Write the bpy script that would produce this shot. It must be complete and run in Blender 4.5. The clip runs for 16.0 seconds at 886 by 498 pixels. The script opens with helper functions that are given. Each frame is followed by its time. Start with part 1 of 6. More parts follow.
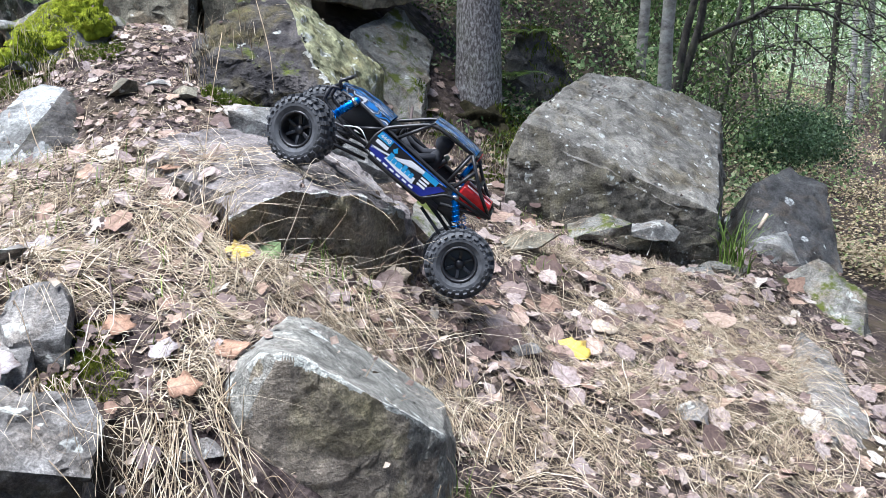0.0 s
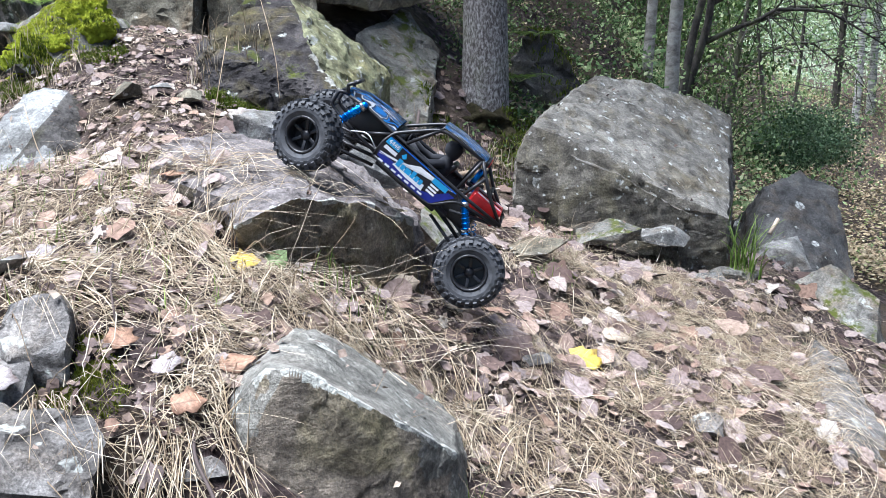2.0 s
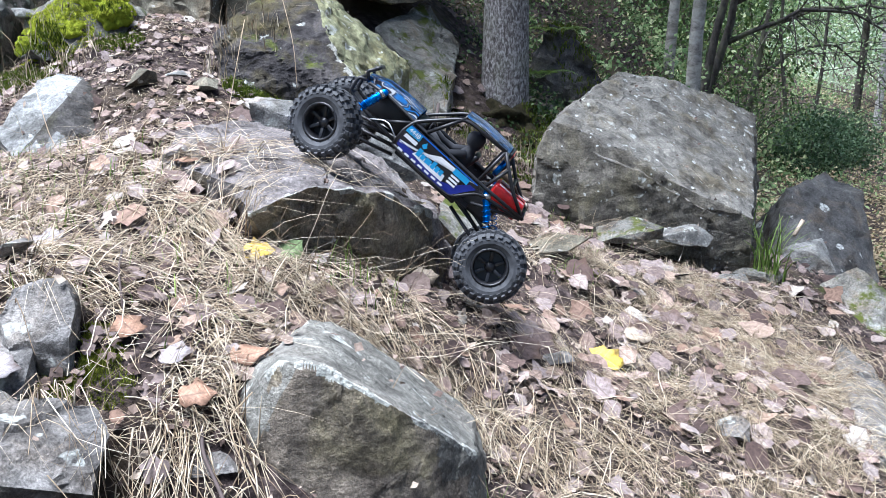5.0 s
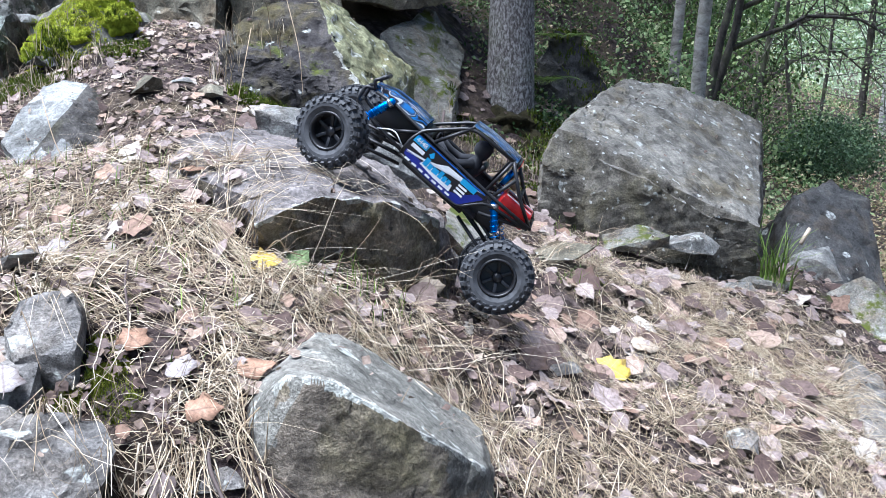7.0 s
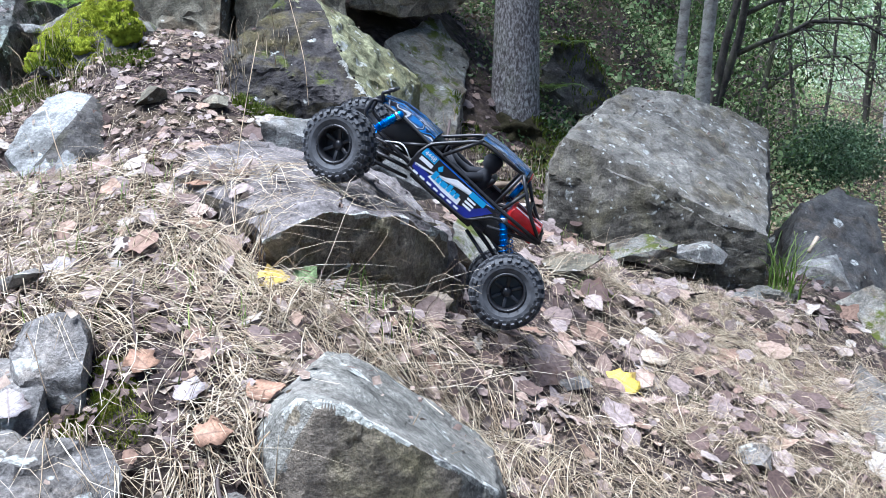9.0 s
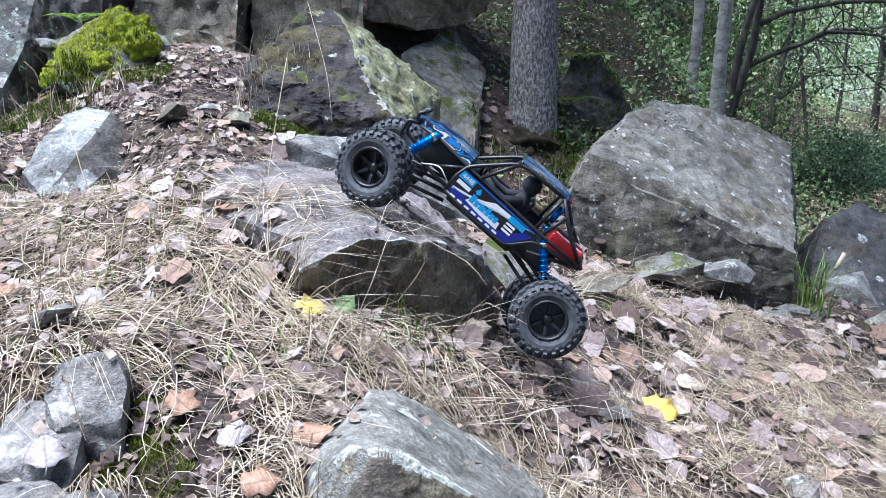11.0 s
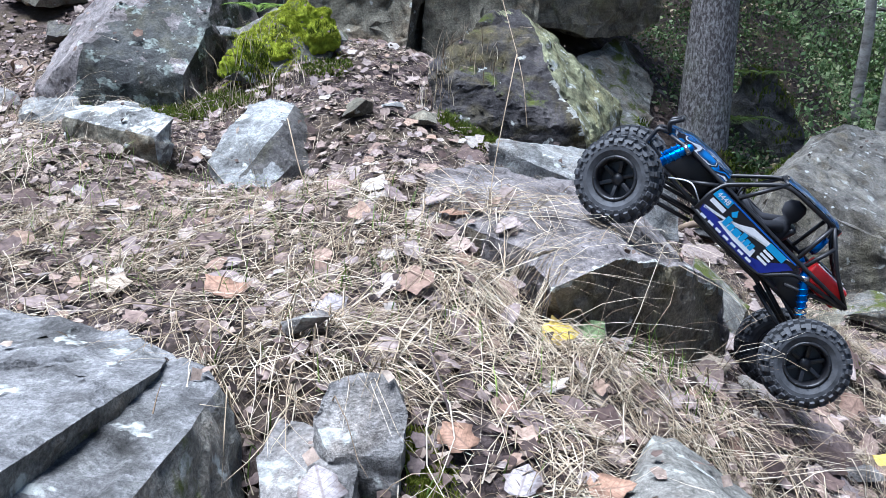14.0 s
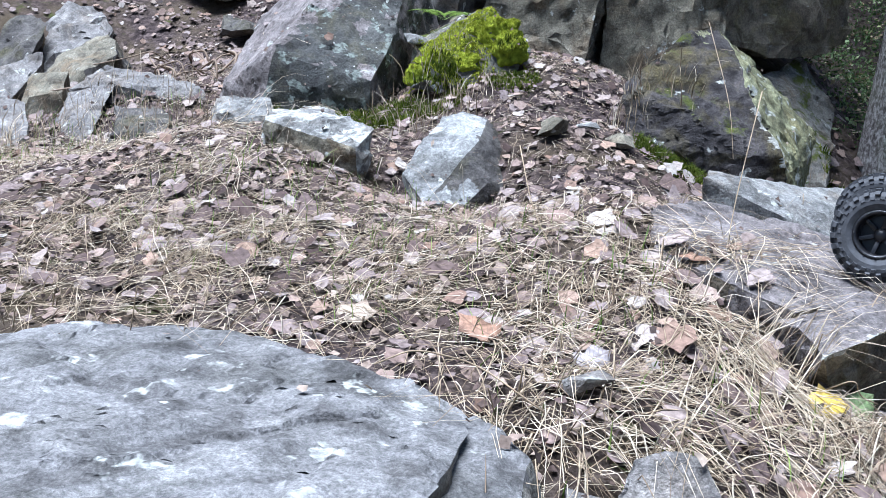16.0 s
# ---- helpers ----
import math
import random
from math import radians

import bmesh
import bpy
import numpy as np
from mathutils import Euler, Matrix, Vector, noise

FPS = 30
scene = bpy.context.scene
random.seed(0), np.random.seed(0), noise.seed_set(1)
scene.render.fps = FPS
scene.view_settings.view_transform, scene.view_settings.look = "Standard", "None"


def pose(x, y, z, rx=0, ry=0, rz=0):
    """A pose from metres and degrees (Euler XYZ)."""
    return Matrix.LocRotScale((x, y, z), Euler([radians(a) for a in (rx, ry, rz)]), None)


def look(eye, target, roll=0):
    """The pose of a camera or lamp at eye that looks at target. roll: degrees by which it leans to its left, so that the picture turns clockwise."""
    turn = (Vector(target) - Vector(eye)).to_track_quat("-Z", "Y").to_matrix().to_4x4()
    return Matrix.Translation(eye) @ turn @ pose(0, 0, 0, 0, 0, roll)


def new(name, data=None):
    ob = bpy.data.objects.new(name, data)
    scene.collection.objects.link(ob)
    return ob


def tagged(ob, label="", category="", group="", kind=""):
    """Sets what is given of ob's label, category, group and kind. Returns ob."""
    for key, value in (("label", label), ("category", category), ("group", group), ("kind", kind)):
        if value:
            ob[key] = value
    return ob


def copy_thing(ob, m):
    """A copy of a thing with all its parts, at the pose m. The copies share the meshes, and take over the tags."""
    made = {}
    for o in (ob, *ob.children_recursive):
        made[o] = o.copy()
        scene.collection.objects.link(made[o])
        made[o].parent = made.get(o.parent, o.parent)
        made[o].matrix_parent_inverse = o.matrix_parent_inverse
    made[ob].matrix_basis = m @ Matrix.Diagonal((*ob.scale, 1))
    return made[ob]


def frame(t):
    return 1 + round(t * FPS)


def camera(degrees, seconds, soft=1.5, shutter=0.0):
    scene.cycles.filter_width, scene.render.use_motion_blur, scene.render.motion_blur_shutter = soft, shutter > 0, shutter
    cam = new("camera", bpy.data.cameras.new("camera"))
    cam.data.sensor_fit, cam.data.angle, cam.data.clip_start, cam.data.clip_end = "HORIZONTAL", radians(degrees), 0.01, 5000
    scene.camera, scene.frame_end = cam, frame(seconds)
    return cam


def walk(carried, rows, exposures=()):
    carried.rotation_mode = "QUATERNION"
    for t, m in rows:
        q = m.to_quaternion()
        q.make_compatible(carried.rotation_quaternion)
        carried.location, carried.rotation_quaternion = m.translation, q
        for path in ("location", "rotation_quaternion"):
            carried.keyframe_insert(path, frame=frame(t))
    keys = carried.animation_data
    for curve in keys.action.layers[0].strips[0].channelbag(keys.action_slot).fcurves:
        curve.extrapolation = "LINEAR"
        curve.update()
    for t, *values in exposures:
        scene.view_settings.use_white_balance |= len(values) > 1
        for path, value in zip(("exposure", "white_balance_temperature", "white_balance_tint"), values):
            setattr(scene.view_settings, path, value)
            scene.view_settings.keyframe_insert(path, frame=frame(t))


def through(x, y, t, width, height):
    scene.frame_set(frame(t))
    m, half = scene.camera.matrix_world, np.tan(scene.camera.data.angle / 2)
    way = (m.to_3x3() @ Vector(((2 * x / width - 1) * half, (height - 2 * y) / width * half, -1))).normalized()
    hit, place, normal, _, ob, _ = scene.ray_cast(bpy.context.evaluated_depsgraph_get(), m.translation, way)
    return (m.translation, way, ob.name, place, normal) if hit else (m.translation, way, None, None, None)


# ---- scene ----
cam = camera(49.5, 16.0, 0.6)
PATH = [
    (0, (0.067, -1.859, 0.499), (0.096, 0.086, 0.032), -1.3),
    (0.5, (0.069, -1.852, 0.504), (0.1, 0.093, 0.04), -1.4),
    (1, (0.067, -1.844, 0.496), (0.094, 0.1, 0.029), -1.6),
    (1.5, (0.059, -1.827, 0.492), (0.082, 0.118, 0.025), -1.8),
    (2, (0.057, -1.815, 0.502), (0.078, 0.131, 0.038), -1.3),
    (2.5, (0.056, -1.81, 0.5), (0.069, 0.137, 0.04), -1.1),
    (3, (0.056, -1.806, 0.489), (0.065, 0.139, 0.023), -1.2),
    (3.5, (0.052, -1.792, 0.487), (0.058, 0.153, 0.023), -0.9),
    (4, (0.051, -1.778, 0.478), (0.05, 0.167, 0.01), -0.8),
    (6.5, (0.038, -1.748, 0.476), (0.025, 0.199, 0.019), -0.3),
    (7, (0.038, -1.746, 0.485), (0.024, 0.201, 0.029), -0.4),
    (7.5, (0.039, -1.745, 0.491), (0.025, 0.204, 0.041), -0.7),
    (8, (0.035, -1.737, 0.488), (0.019, 0.212, 0.039), -0.7),
    (8.5, (0.032, -1.73, 0.492), (0.014, 0.219, 0.043), -0.6),
    (11, (-0.038, -1.656, 0.517), (-0.062, 0.297, 0.086), -0.6),
    (11.5, (-0.062, -1.633, 0.513), (-0.107, 0.32, 0.086), -0.9),
    (12, (-0.091, -1.612, 0.517), (-0.158, 0.343, 0.099), -0.6),
    (12.5, (-0.147, -1.579, 0.5), (-0.261, 0.375, 0.085), -0.1),
    (13, (-0.195, -1.551, 0.48), (-0.354, 0.399, 0.062), 0.2),
    (13.5, (-0.236, -1.528, 0.484), (-0.43, 0.419, 0.071), 1.1),
    (14, (-0.273, -1.508, 0.488), (-0.504, 0.436, 0.077), 2.1),
    (14.5, (-0.318, -1.495, 0.489), (-0.596, 0.441, 0.075), 3.0),
    (15, (-0.367, -1.486, 0.495), (-0.698, 0.443, 0.082), 3.2),
    (15.5, (-0.422, -1.483, 0.502), (-0.81, 0.433, 0.081), 4.1),
    (16, (-0.48, -1.477, 0.526), (-0.933, 0.423, 0.095), 4.8),
]
walk(cam, [(t, look(eye, target, roll)) for t, eye, target, roll in PATH], [(0, 1.75, 5700, 10), (8, 1.73, 5400, 10), (12, 1.62, 5300, 10), (16, 1.5, 5300, 10)])

# ---------------------------------------------------------------- light
world = bpy.data.worlds.new("sky")
scene.world = world
world.use_nodes = True
wn = world.node_tree
sky = wn.nodes.new("ShaderNodeTexSky")
sky.sky_type = "NISHITA"
sky.sun_disc = False
sky.sun_elevation = radians(74)
sky.sun_rotation = radians(-115)
sky.air_density, sky.dust_density, sky.ozone_density = 1.0, 2.0, 1.5
wn.links.new(sky.outputs[0], wn.nodes["Background"].inputs[0])
wn.nodes["Background"].inputs[1].default_value = 0.036
sun = new("sun", bpy.data.lights.new("sun", "SUN"))
sun.data.energy, sun.data.angle, sun.data.color = 4.15, radians(36), (1.0, 0.98, 0.96)
sun.matrix_world = look((-0.8, -0.35, 3.1), (0, 0, 0))


# ---------------------------------------------------------------- materials
def material(name):
    m = bpy.data.materials.new(name)
    m.use_nodes = True
    return m, m.node_tree, m.node_tree.nodes["Principled BSDF"]


def node(nt, kind, **props):
    n = nt.nodes.new(kind)
    for key, value in props.items():
        n.inputs[key].default_value = value
    return n


def ramp(nt, source, stops):
    r = nt.nodes.new("ShaderNodeValToRGB")
    el = r.color_ramp.elements
    while len(el) < len(stops):
        el.new(0.5)
    for e, (at, col) in zip(el, stops):
        e.position = at
        e.color = (*col, 1) if len(col) == 3 else col
    nt.links.new(source, r.inputs[0])
    return r.outputs[0]


def mixed(nt, fac, a, b, blend="MIX"):
    m = nt.nodes.new("ShaderNodeMix")
    m.data_type, m.blend_type = "RGBA", blend
    for socket, value in ((m.inputs[0], fac), (m.inputs[6], a), (m.inputs[7], b)):
        if isinstance(value, bpy.types.NodeSocket):
            nt.links.new(value, socket)
        elif isinstance(value, (int, float)):
            socket.default_value = value
        else:
            socket.default_value = (*value, 1)
    return m.outputs[2]


def math2(nt, op, a, b):
    m = nt.nodes.new("ShaderNodeMath")
    m.operation = op
    for socket, value in zip(m.inputs, (a, b)):
        if isinstance(value, (int, float)):
            socket.default_value = value
        else:
            nt.links.new(value, socket)
    return m.outputs[0]


def coords(nt, jitter=True):
    """Object coordinates, shifted by the object's own random number."""
    tc = nt.nodes.new("ShaderNodeTexCoord")
    if not jitter:
        return tc.outputs["Object"]
    info = nt.nodes.new("ShaderNodeObjectInfo")
    add = nt.nodes.new("ShaderNodeVectorMath")
    add.operation = "MULTIPLY_ADD"
    nt.links.new(info.outputs["Random"], add.inputs[0])
    add.inputs[1].default_value = (7.0, 11.0, 5.0)
    nt.links.new(tc.outputs["Object"], add.inputs[2])
    return add.outputs[0]


def noise_tex(nt, vec, scale, detail=4.0, rough=0.6, distort=0.0):
    n = node(nt, "ShaderNodeTexNoise", Scale=scale, Detail=detail, Roughness=rough, Distortion=distort)
    nt.links.new(vec, n.inputs["Vector"])
    return n.outputs["Fac"]


def bump(nt, bsdf, height, strength, distance):
    b = node(nt, "ShaderNodeBump", Strength=strength, Distance=distance)
    nt.links.new(height, b.inputs["Height"])
    nt.links.new(b.outputs[0], bsdf.inputs["Normal"])


def stone(name, dark, light, lichen=0.58, stain=(0.17, 0.12, 0.07), staining=0.5, moss=0.0, pale=(0.46, 0.47, 0.43), spots=0.0, spot_scale=24.0):
    m, nt, bs = material(name)
    v = coords(nt)
    big = noise_tex(nt, v, 5.0, 6, 0.6, 0.4)
    mid = noise_tex(nt, v, 24.0, 8, 0.7, 0.2)
    fine = noise_tex(nt, v, 140.0, 4, 0.7)
    col = mixed(nt, ramp(nt, big, [(0.3, (0, 0, 0)), (0.7, (1, 1, 1))]), dark, light)
    col = mixed(nt, math2(nt, "MULTIPLY", ramp(nt, noise_tex(nt, v, 8.0, 5, 0.65, 0.6), [(0.48, (0, 0, 0)), (0.66, (1, 1, 1))]), staining), col, stain)
    col = mixed(nt, 0.75, col, ramp(nt, mid, [(0.32, (0.3, 0.29, 0.28)), (0.47, (0.85, 0.85, 0.85)), (0.58, (1.12, 1.12, 1.12)), (0.72, (1.6, 1.6, 1.58))]), "MULTIPLY")
    patch = noise_tex(nt, v, 11.0, 3, 0.5, 0.8)
    col = mixed(nt, 0.8, col, ramp(nt, patch, [(0.36, (0.5, 0.49, 0.48)), (0.45, (0.92, 0.92, 0.92)), (0.6, (1.12, 1.12, 1.1)), (0.7, (1.35, 1.35, 1.32))]), "MULTIPLY")
    col = mixed(nt, 0.5, col, ramp(nt, fine, [(0.34, (0.3, 0.3, 0.3)), (0.5, (0.95, 0.95, 0.95)), (0.66, (1.75, 1.75, 1.75))]), "MULTIPLY")
    grit = noise_tex(nt, v, 380.0, 3, 0.7)
    col = mixed(nt, 0.4, col, ramp(nt, grit, [(0.34, (0.3, 0.3, 0.3)), (0.66, (1.7, 1.7, 1.7))]), "MULTIPLY")
    blotch = noise_tex(nt, v, 17.0, 4, 0.6, 0.3)
    mask = ramp(nt, blotch, [(lichen, (0, 0, 0)), (lichen + 0.035, (1, 1, 1))])
    mask2 = ramp(nt, noise_tex(nt, v, 90.0, 2, 0.5), [(0.35, (0.2, 0.2, 0.2)), (0.6, (1, 1, 1))])
    col = mixed(nt, math2(nt, "MULTIPLY", mask, mask2), col, pale)
    if spots:
        vo = node(nt, "ShaderNodeTexVoronoi", Scale=spot_scale)
        warp = nt.nodes.new("ShaderNodeVectorMath")
        warp.operation = "MULTIPLY_ADD"
        nz = node(nt, "ShaderNodeTexNoise", Scale=60.0, Detail=3.0)
        nt.links.new(v, nz.inputs["Vector"])
        nt.links.new(nz.outputs["Color"], warp.inputs[0])
        warp.inputs[1].default_value = (0.02, 0.02, 0.02)
        nt.links.new(v, warp.inputs[2])
        nt.links.new(warp.outputs[0], vo.inputs["Vector"])
        size = math2(nt, "SUBTRACT", math2(nt, "MULTIPLY", vo.outputs["Color"], 0.9), 0.62 - spots * 0.2)
        disc = ramp(nt, math2(nt, "SUBTRACT", size, vo.outputs["Distance"]), [(0.0, (0, 0, 0)), (0.05, (0.9, 0.9, 0.9))])
        col = mixed(nt, math2(nt, "MULTIPLY", disc, mask2), col, (0.6, 0.61, 0.58))
    if moss:
        geo = nt.nodes.new("ShaderNodeNewGeometry")
        sep = nt.nodes.new("ShaderNodeSeparateXYZ")
        nt.links.new(geo.outputs["Normal"], sep.inputs[0])
        k = ramp(nt, math2(nt, "ADD", noise_tex(nt, v, 9.0, 6, 0.7), math2(nt, "MULTIPLY", sep.outputs[2], 0.08)), [(0.66 - 0.16 * moss, (0, 0, 0)), (0.74 - 0.16 * moss, (1, 1, 1))])
        col = mixed(nt, k, col, mixed(nt, mid, (0.03, 0.05, 0.008), (0.12, 0.13, 0.02)))
    nt.links.new(col, bs.inputs["Base Color"])
    bs.inputs["Roughness"].default_value = 0.88
    bs.inputs["Specular IOR Level"].default_value = 0.3
    h = math2(nt, "ADD", math2(nt, "MULTIPLY", mid, 0.9), math2(nt, "ADD", math2(nt, "MULTIPLY", fine, 0.42), math2(nt, "MULTIPLY", grit, 0.14)))
    bump(nt, bs, h, 0.75, 0.018)
    return m


def plain(name, colour, rough=0.6, metal=0.0, vary=0.25, scale=40.0, relief=0.0, spec=0.5):
    """A surface of one colour with grime and fine grain."""
    m, nt, bs = material(name)
    v = coords(nt)
    n1 = noise_tex(nt, v, scale, 6, 0.65)
    lo, hi = 1 - vary, 1 + vary
    col = mixed(nt, 1.0, colour, ramp(nt, n1, [(0.3, (lo, lo, lo)), (0.7, (hi, hi, hi))]), "MULTIPLY")
    nt.links.new(col, bs.inputs["Base Color"])
    nt.links.new(ramp(nt, n1, [(0.3, (rough - 0.1,) * 3), (0.7, (min(1, rough + 0.12),) * 3)]), bs.inputs["Roughness"])
    bs.inputs["Metallic"].default_value = metal
    bs.inputs["Specular IOR Level"].default_value = spec
    if relief:
        bump(nt, bs, noise_tex(nt, v, scale * 3, 4, 0.7), 0.5, relief)
    return m


STONE_GREY = stone("grey_sandstone", (0.135, 0.127, 0.12), (0.265, 0.252, 0.24), 0.62, staining=0.35)
STONE_BROWN = stone("brown_sandstone", (0.123, 0.111, 0.082), (0.254, 0.234, 0.18), 0.64, staining=0.75, spots=0.5)
# Dark stone with the left face's shade added to its colour.
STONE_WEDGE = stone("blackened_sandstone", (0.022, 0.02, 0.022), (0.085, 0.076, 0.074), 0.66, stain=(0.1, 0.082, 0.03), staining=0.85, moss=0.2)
STONE_OCHRE = stone("olive_lichened_sandstone", (0.15, 0.15, 0.08), (0.32, 0.32, 0.19), 0.58, stain=(0.2, 0.17, 0.07), staining=0.6, spots=0.4, spot_scale=40.0)
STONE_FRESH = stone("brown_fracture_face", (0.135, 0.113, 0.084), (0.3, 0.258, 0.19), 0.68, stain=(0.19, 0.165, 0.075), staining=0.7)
# Fracture brown, taken darker so the front face carries some shade.
STONE_BROWN_SHADED = stone("dark_brown_fracture_face", (0.1, 0.084, 0.068), (0.225, 0.19, 0.15), 0.66, stain=(0.19, 0.165, 0.08), staining=0.6)
STONE_SAGE = stone("grey_green_weathered_stone", (0.125, 0.12, 0.104), (0.24, 0.232, 0.205), 0.63, stain=(0.2, 0.17, 0.145), staining=0.4)
# Very dark stone; on sides and undersides it puts shade into the colour.
STONE_BLACK_AND_SHADE = stone("blackish_damp_stone", (0.0438, 0.0413, 0.04), (0.163, 0.15, 0.138), 0.66, stain=(0.07, 0.065, 0.02), staining=0.6)
STONE_SLAB = stone("pinkish_grey_sandstone", (0.135, 0.119, 0.115), (0.25, 0.226, 0.218), 0.65, stain=(0.16, 0.13, 0.12), staining=0.5)
LICHEN = stone("pale_lichen_crust", (0.32, 0.32, 0.29), (0.52, 0.52, 0.47), 0.6, staining=0.1)
STONE_BOULDER = stone("boulder_sandstone", (0.14, 0.131, 0.115), (0.255, 0.24, 0.21), 0.63, stain=(0.13, 0.105, 0.06), staining=0.7, spots=0.75, spot_scale=30.0)
STONE_FLAT = stone("blue_grey_sandstone", (0.13, 0.126, 0.124), (0.27, 0.265, 0.262), 0.62, stain=(0.07, 0.068, 0.062), staining=0.85, spots=0.7, spot_scale=14.0)
# Broken grey-brown face, darkened to put the front's shade into the colour.
STONE_ROUGH_SHADED = stone("broken_boulder_face", (0.085, 0.076, 0.062), (0.19, 0.174, 0.145), 0.64, stain=(0.16, 0.14, 0.08), staining=0.5, spots=0.6, spot_scale=45.0)
# Lichened grey, darkened to carry the shade of the boulder's right face.
STONE_LICHENED_SHADED = stone("dark_lichened_gritstone", (0.035, 0.036, 0.036), (0.115, 0.116, 0.108), 0.57, stain=(0.1, 0.09, 0.05), staining=0.5, pale=(0.22, 0.25, 0.22), spots=0.4, spot_scale=60.0)
STONE_CRUSTED = stone("lichen_crusted_sandstone", (0.16, 0.158, 0.15), (0.3, 0.297, 0.28), 0.5, staining=0.3, pale=(0.5, 0.52, 0.48))
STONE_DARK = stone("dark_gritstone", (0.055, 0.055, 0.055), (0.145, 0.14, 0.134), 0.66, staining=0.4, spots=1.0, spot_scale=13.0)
STONE_PALE = stone("pale_sandstone", (0.16, 0.16, 0.152), (0.312, 0.308, 0.292), 0.62, staining=0.4)
STONE_WHITE = stone("whitish_sandstone", (0.18, 0.182, 0.176), (0.36, 0.362, 0.35), 0.6, stain=(0.13, 0.125, 0.11), staining=0.45)
STONE_MOSSY = stone("mossy_gritstone", (0.135, 0.13, 0.114), (0.28, 0.27, 0.24), 0.62, staining=0.6, moss=0.55)
RUBBER = plain("tyre_rubber", (0.045, 0.047, 0.052), 0.7, 0, 0.6, 60, 0.001)
BLACK = plain("black_plastic", (0.012, 0.012, 0.014), 0.45, 0, 0.3, 50)


def soil():
    m, nt, bs = material("leaf_mould_soil")
    v = coords(nt, False)
    big = noise_tex(nt, v, 3.0, 6, 0.65, 0.3)
    mid = noise_tex(nt, v, 30.0, 8, 0.75)
    fine = noise_tex(nt, v, 200.0, 4, 0.7)
    col = ramp(nt, mid, [(0.36, (0.011, 0.008, 0.008)), (0.5, (0.06, 0.044, 0.042)), (0.68, (0.2, 0.155, 0.142))])
    col = mixed(nt, ramp(nt, big, [(0.45, (0, 0, 0)), (0.65, (1, 1, 1))]), col, mixed(nt, fine, (0.035, 0.028, 0.018), (0.16, 0.122, 0.08)))
    col = mixed(nt, ramp(nt, noise_tex(nt, v, 7.0, 6, 0.7), [(0.6, (0, 0, 0)), (0.7, (0.7, 0.7, 0.7))]), col, (0.07, 0.09, 0.015))
    nt.links.new(col, bs.inputs["Base Color"])
    bs.inputs["Roughness"].default_value = 0.95
    bs.inputs["Specular IOR Level"].default_value = 0.15
    bump(nt, bs, math2(nt, "ADD", mid, math2(nt, "MULTIPLY", fine, 0.4)), 0.9, 0.02)
    return m


SOIL = soil()


# ---------------------------------------------------------------- mesh helpers
def mesh_object(name, bm, mat, parent=None, smooth=True):
    me = bpy.data.meshes.new(name)
    bm.normal_update()
    bm.to_mesh(me)
    bm.free()
    for m in mat if isinstance(mat, (list, tuple)) else [mat]:
        me.materials.append(m)
    if smooth:
        me.polygons.foreach_set("use_smooth", [True] * len(me.polygons))
    ob = new(name, me)
    ob.parent = parent
    return ob


def part(name, bm, mat, parent, label="", smooth=True):
    ob = mesh_object(name, bm, mat, parent, smooth)
    return tagged(ob, label) if label else ob


def recentre(ob, base):
    ob.data.transform(Matrix.Translation(-Vector(base)))
    ob.location = base
    return ob


SOLID = []  # what leaves and grass can fall on: vertices and triangles


def solid(ob):
    me = ob.data
    m = ob.matrix_world if ob.parent else Matrix.Translation(ob.location)
    SOLID.append(([m @ v.co for v in me.vertices], [tuple(p.vertices) for p in me.polygons]))


# ---------------------------------------------------------------- ground
# knots of the slope: x, y, height
NEAR = [(-0.29, -0.66, 0.06), (-0.45, -0.64, 0.1), (-0.36, -0.66, 0.085), (-0.22, -0.62, 0.07), (-0.36, -0.5, 0.12), (-0.45, -0.5, 0.145), (-0.67, -0.43, 0.15), (-0.23, -0.24, 0.08), (0.0, 0.1, -0.05),
        (0.13, -0.02, -0.075), (0.06, 0.12, -0.1), (0.08, 0.4, -0.085), (0.15, 0.33, -0.165), (0.33, 0.44, -0.238), (0.414, 0.347, -0.34), (0.51, 0.47, -0.295), (0.164, -0.008, -0.235), (0.12, -0.3, -0.2), (-0.26, -0.245, 0.098), (-0.53, 0.1, 0.212), (-0.51, -0.04, 0.195), (-0.4, -0.16, 0.178), (-0.54, 0.28, 0.245), (-0.536, -0.5, 0.165), (0.541, 0.08, -0.321), (0.824, 0.82, -0.384), (1.187, 1.2, -0.43), (1.096, 1.25, -0.4), (0.965, 0.3, -0.455), (0.98, 0.65, -0.44), (1.27, 1.55, -0.41), (0.345, 0.765, -0.175),
        (0.65, 1.2, -0.285), (1.02, 1.5, -0.415), (-0.87, -0.26, 0.14), (-0.64, 0.83, 0.255), (-0.8, 1.0, 0.32), (-0.12, -0.16, 0.06), (-0.31, -0.3, 0.115),
        (-1.0, 0.66, 0.09), (-1.2, 0.78, 0.215), (-1.4, 0.6, 0.225), (-1.62, 0.84, 0.24)]
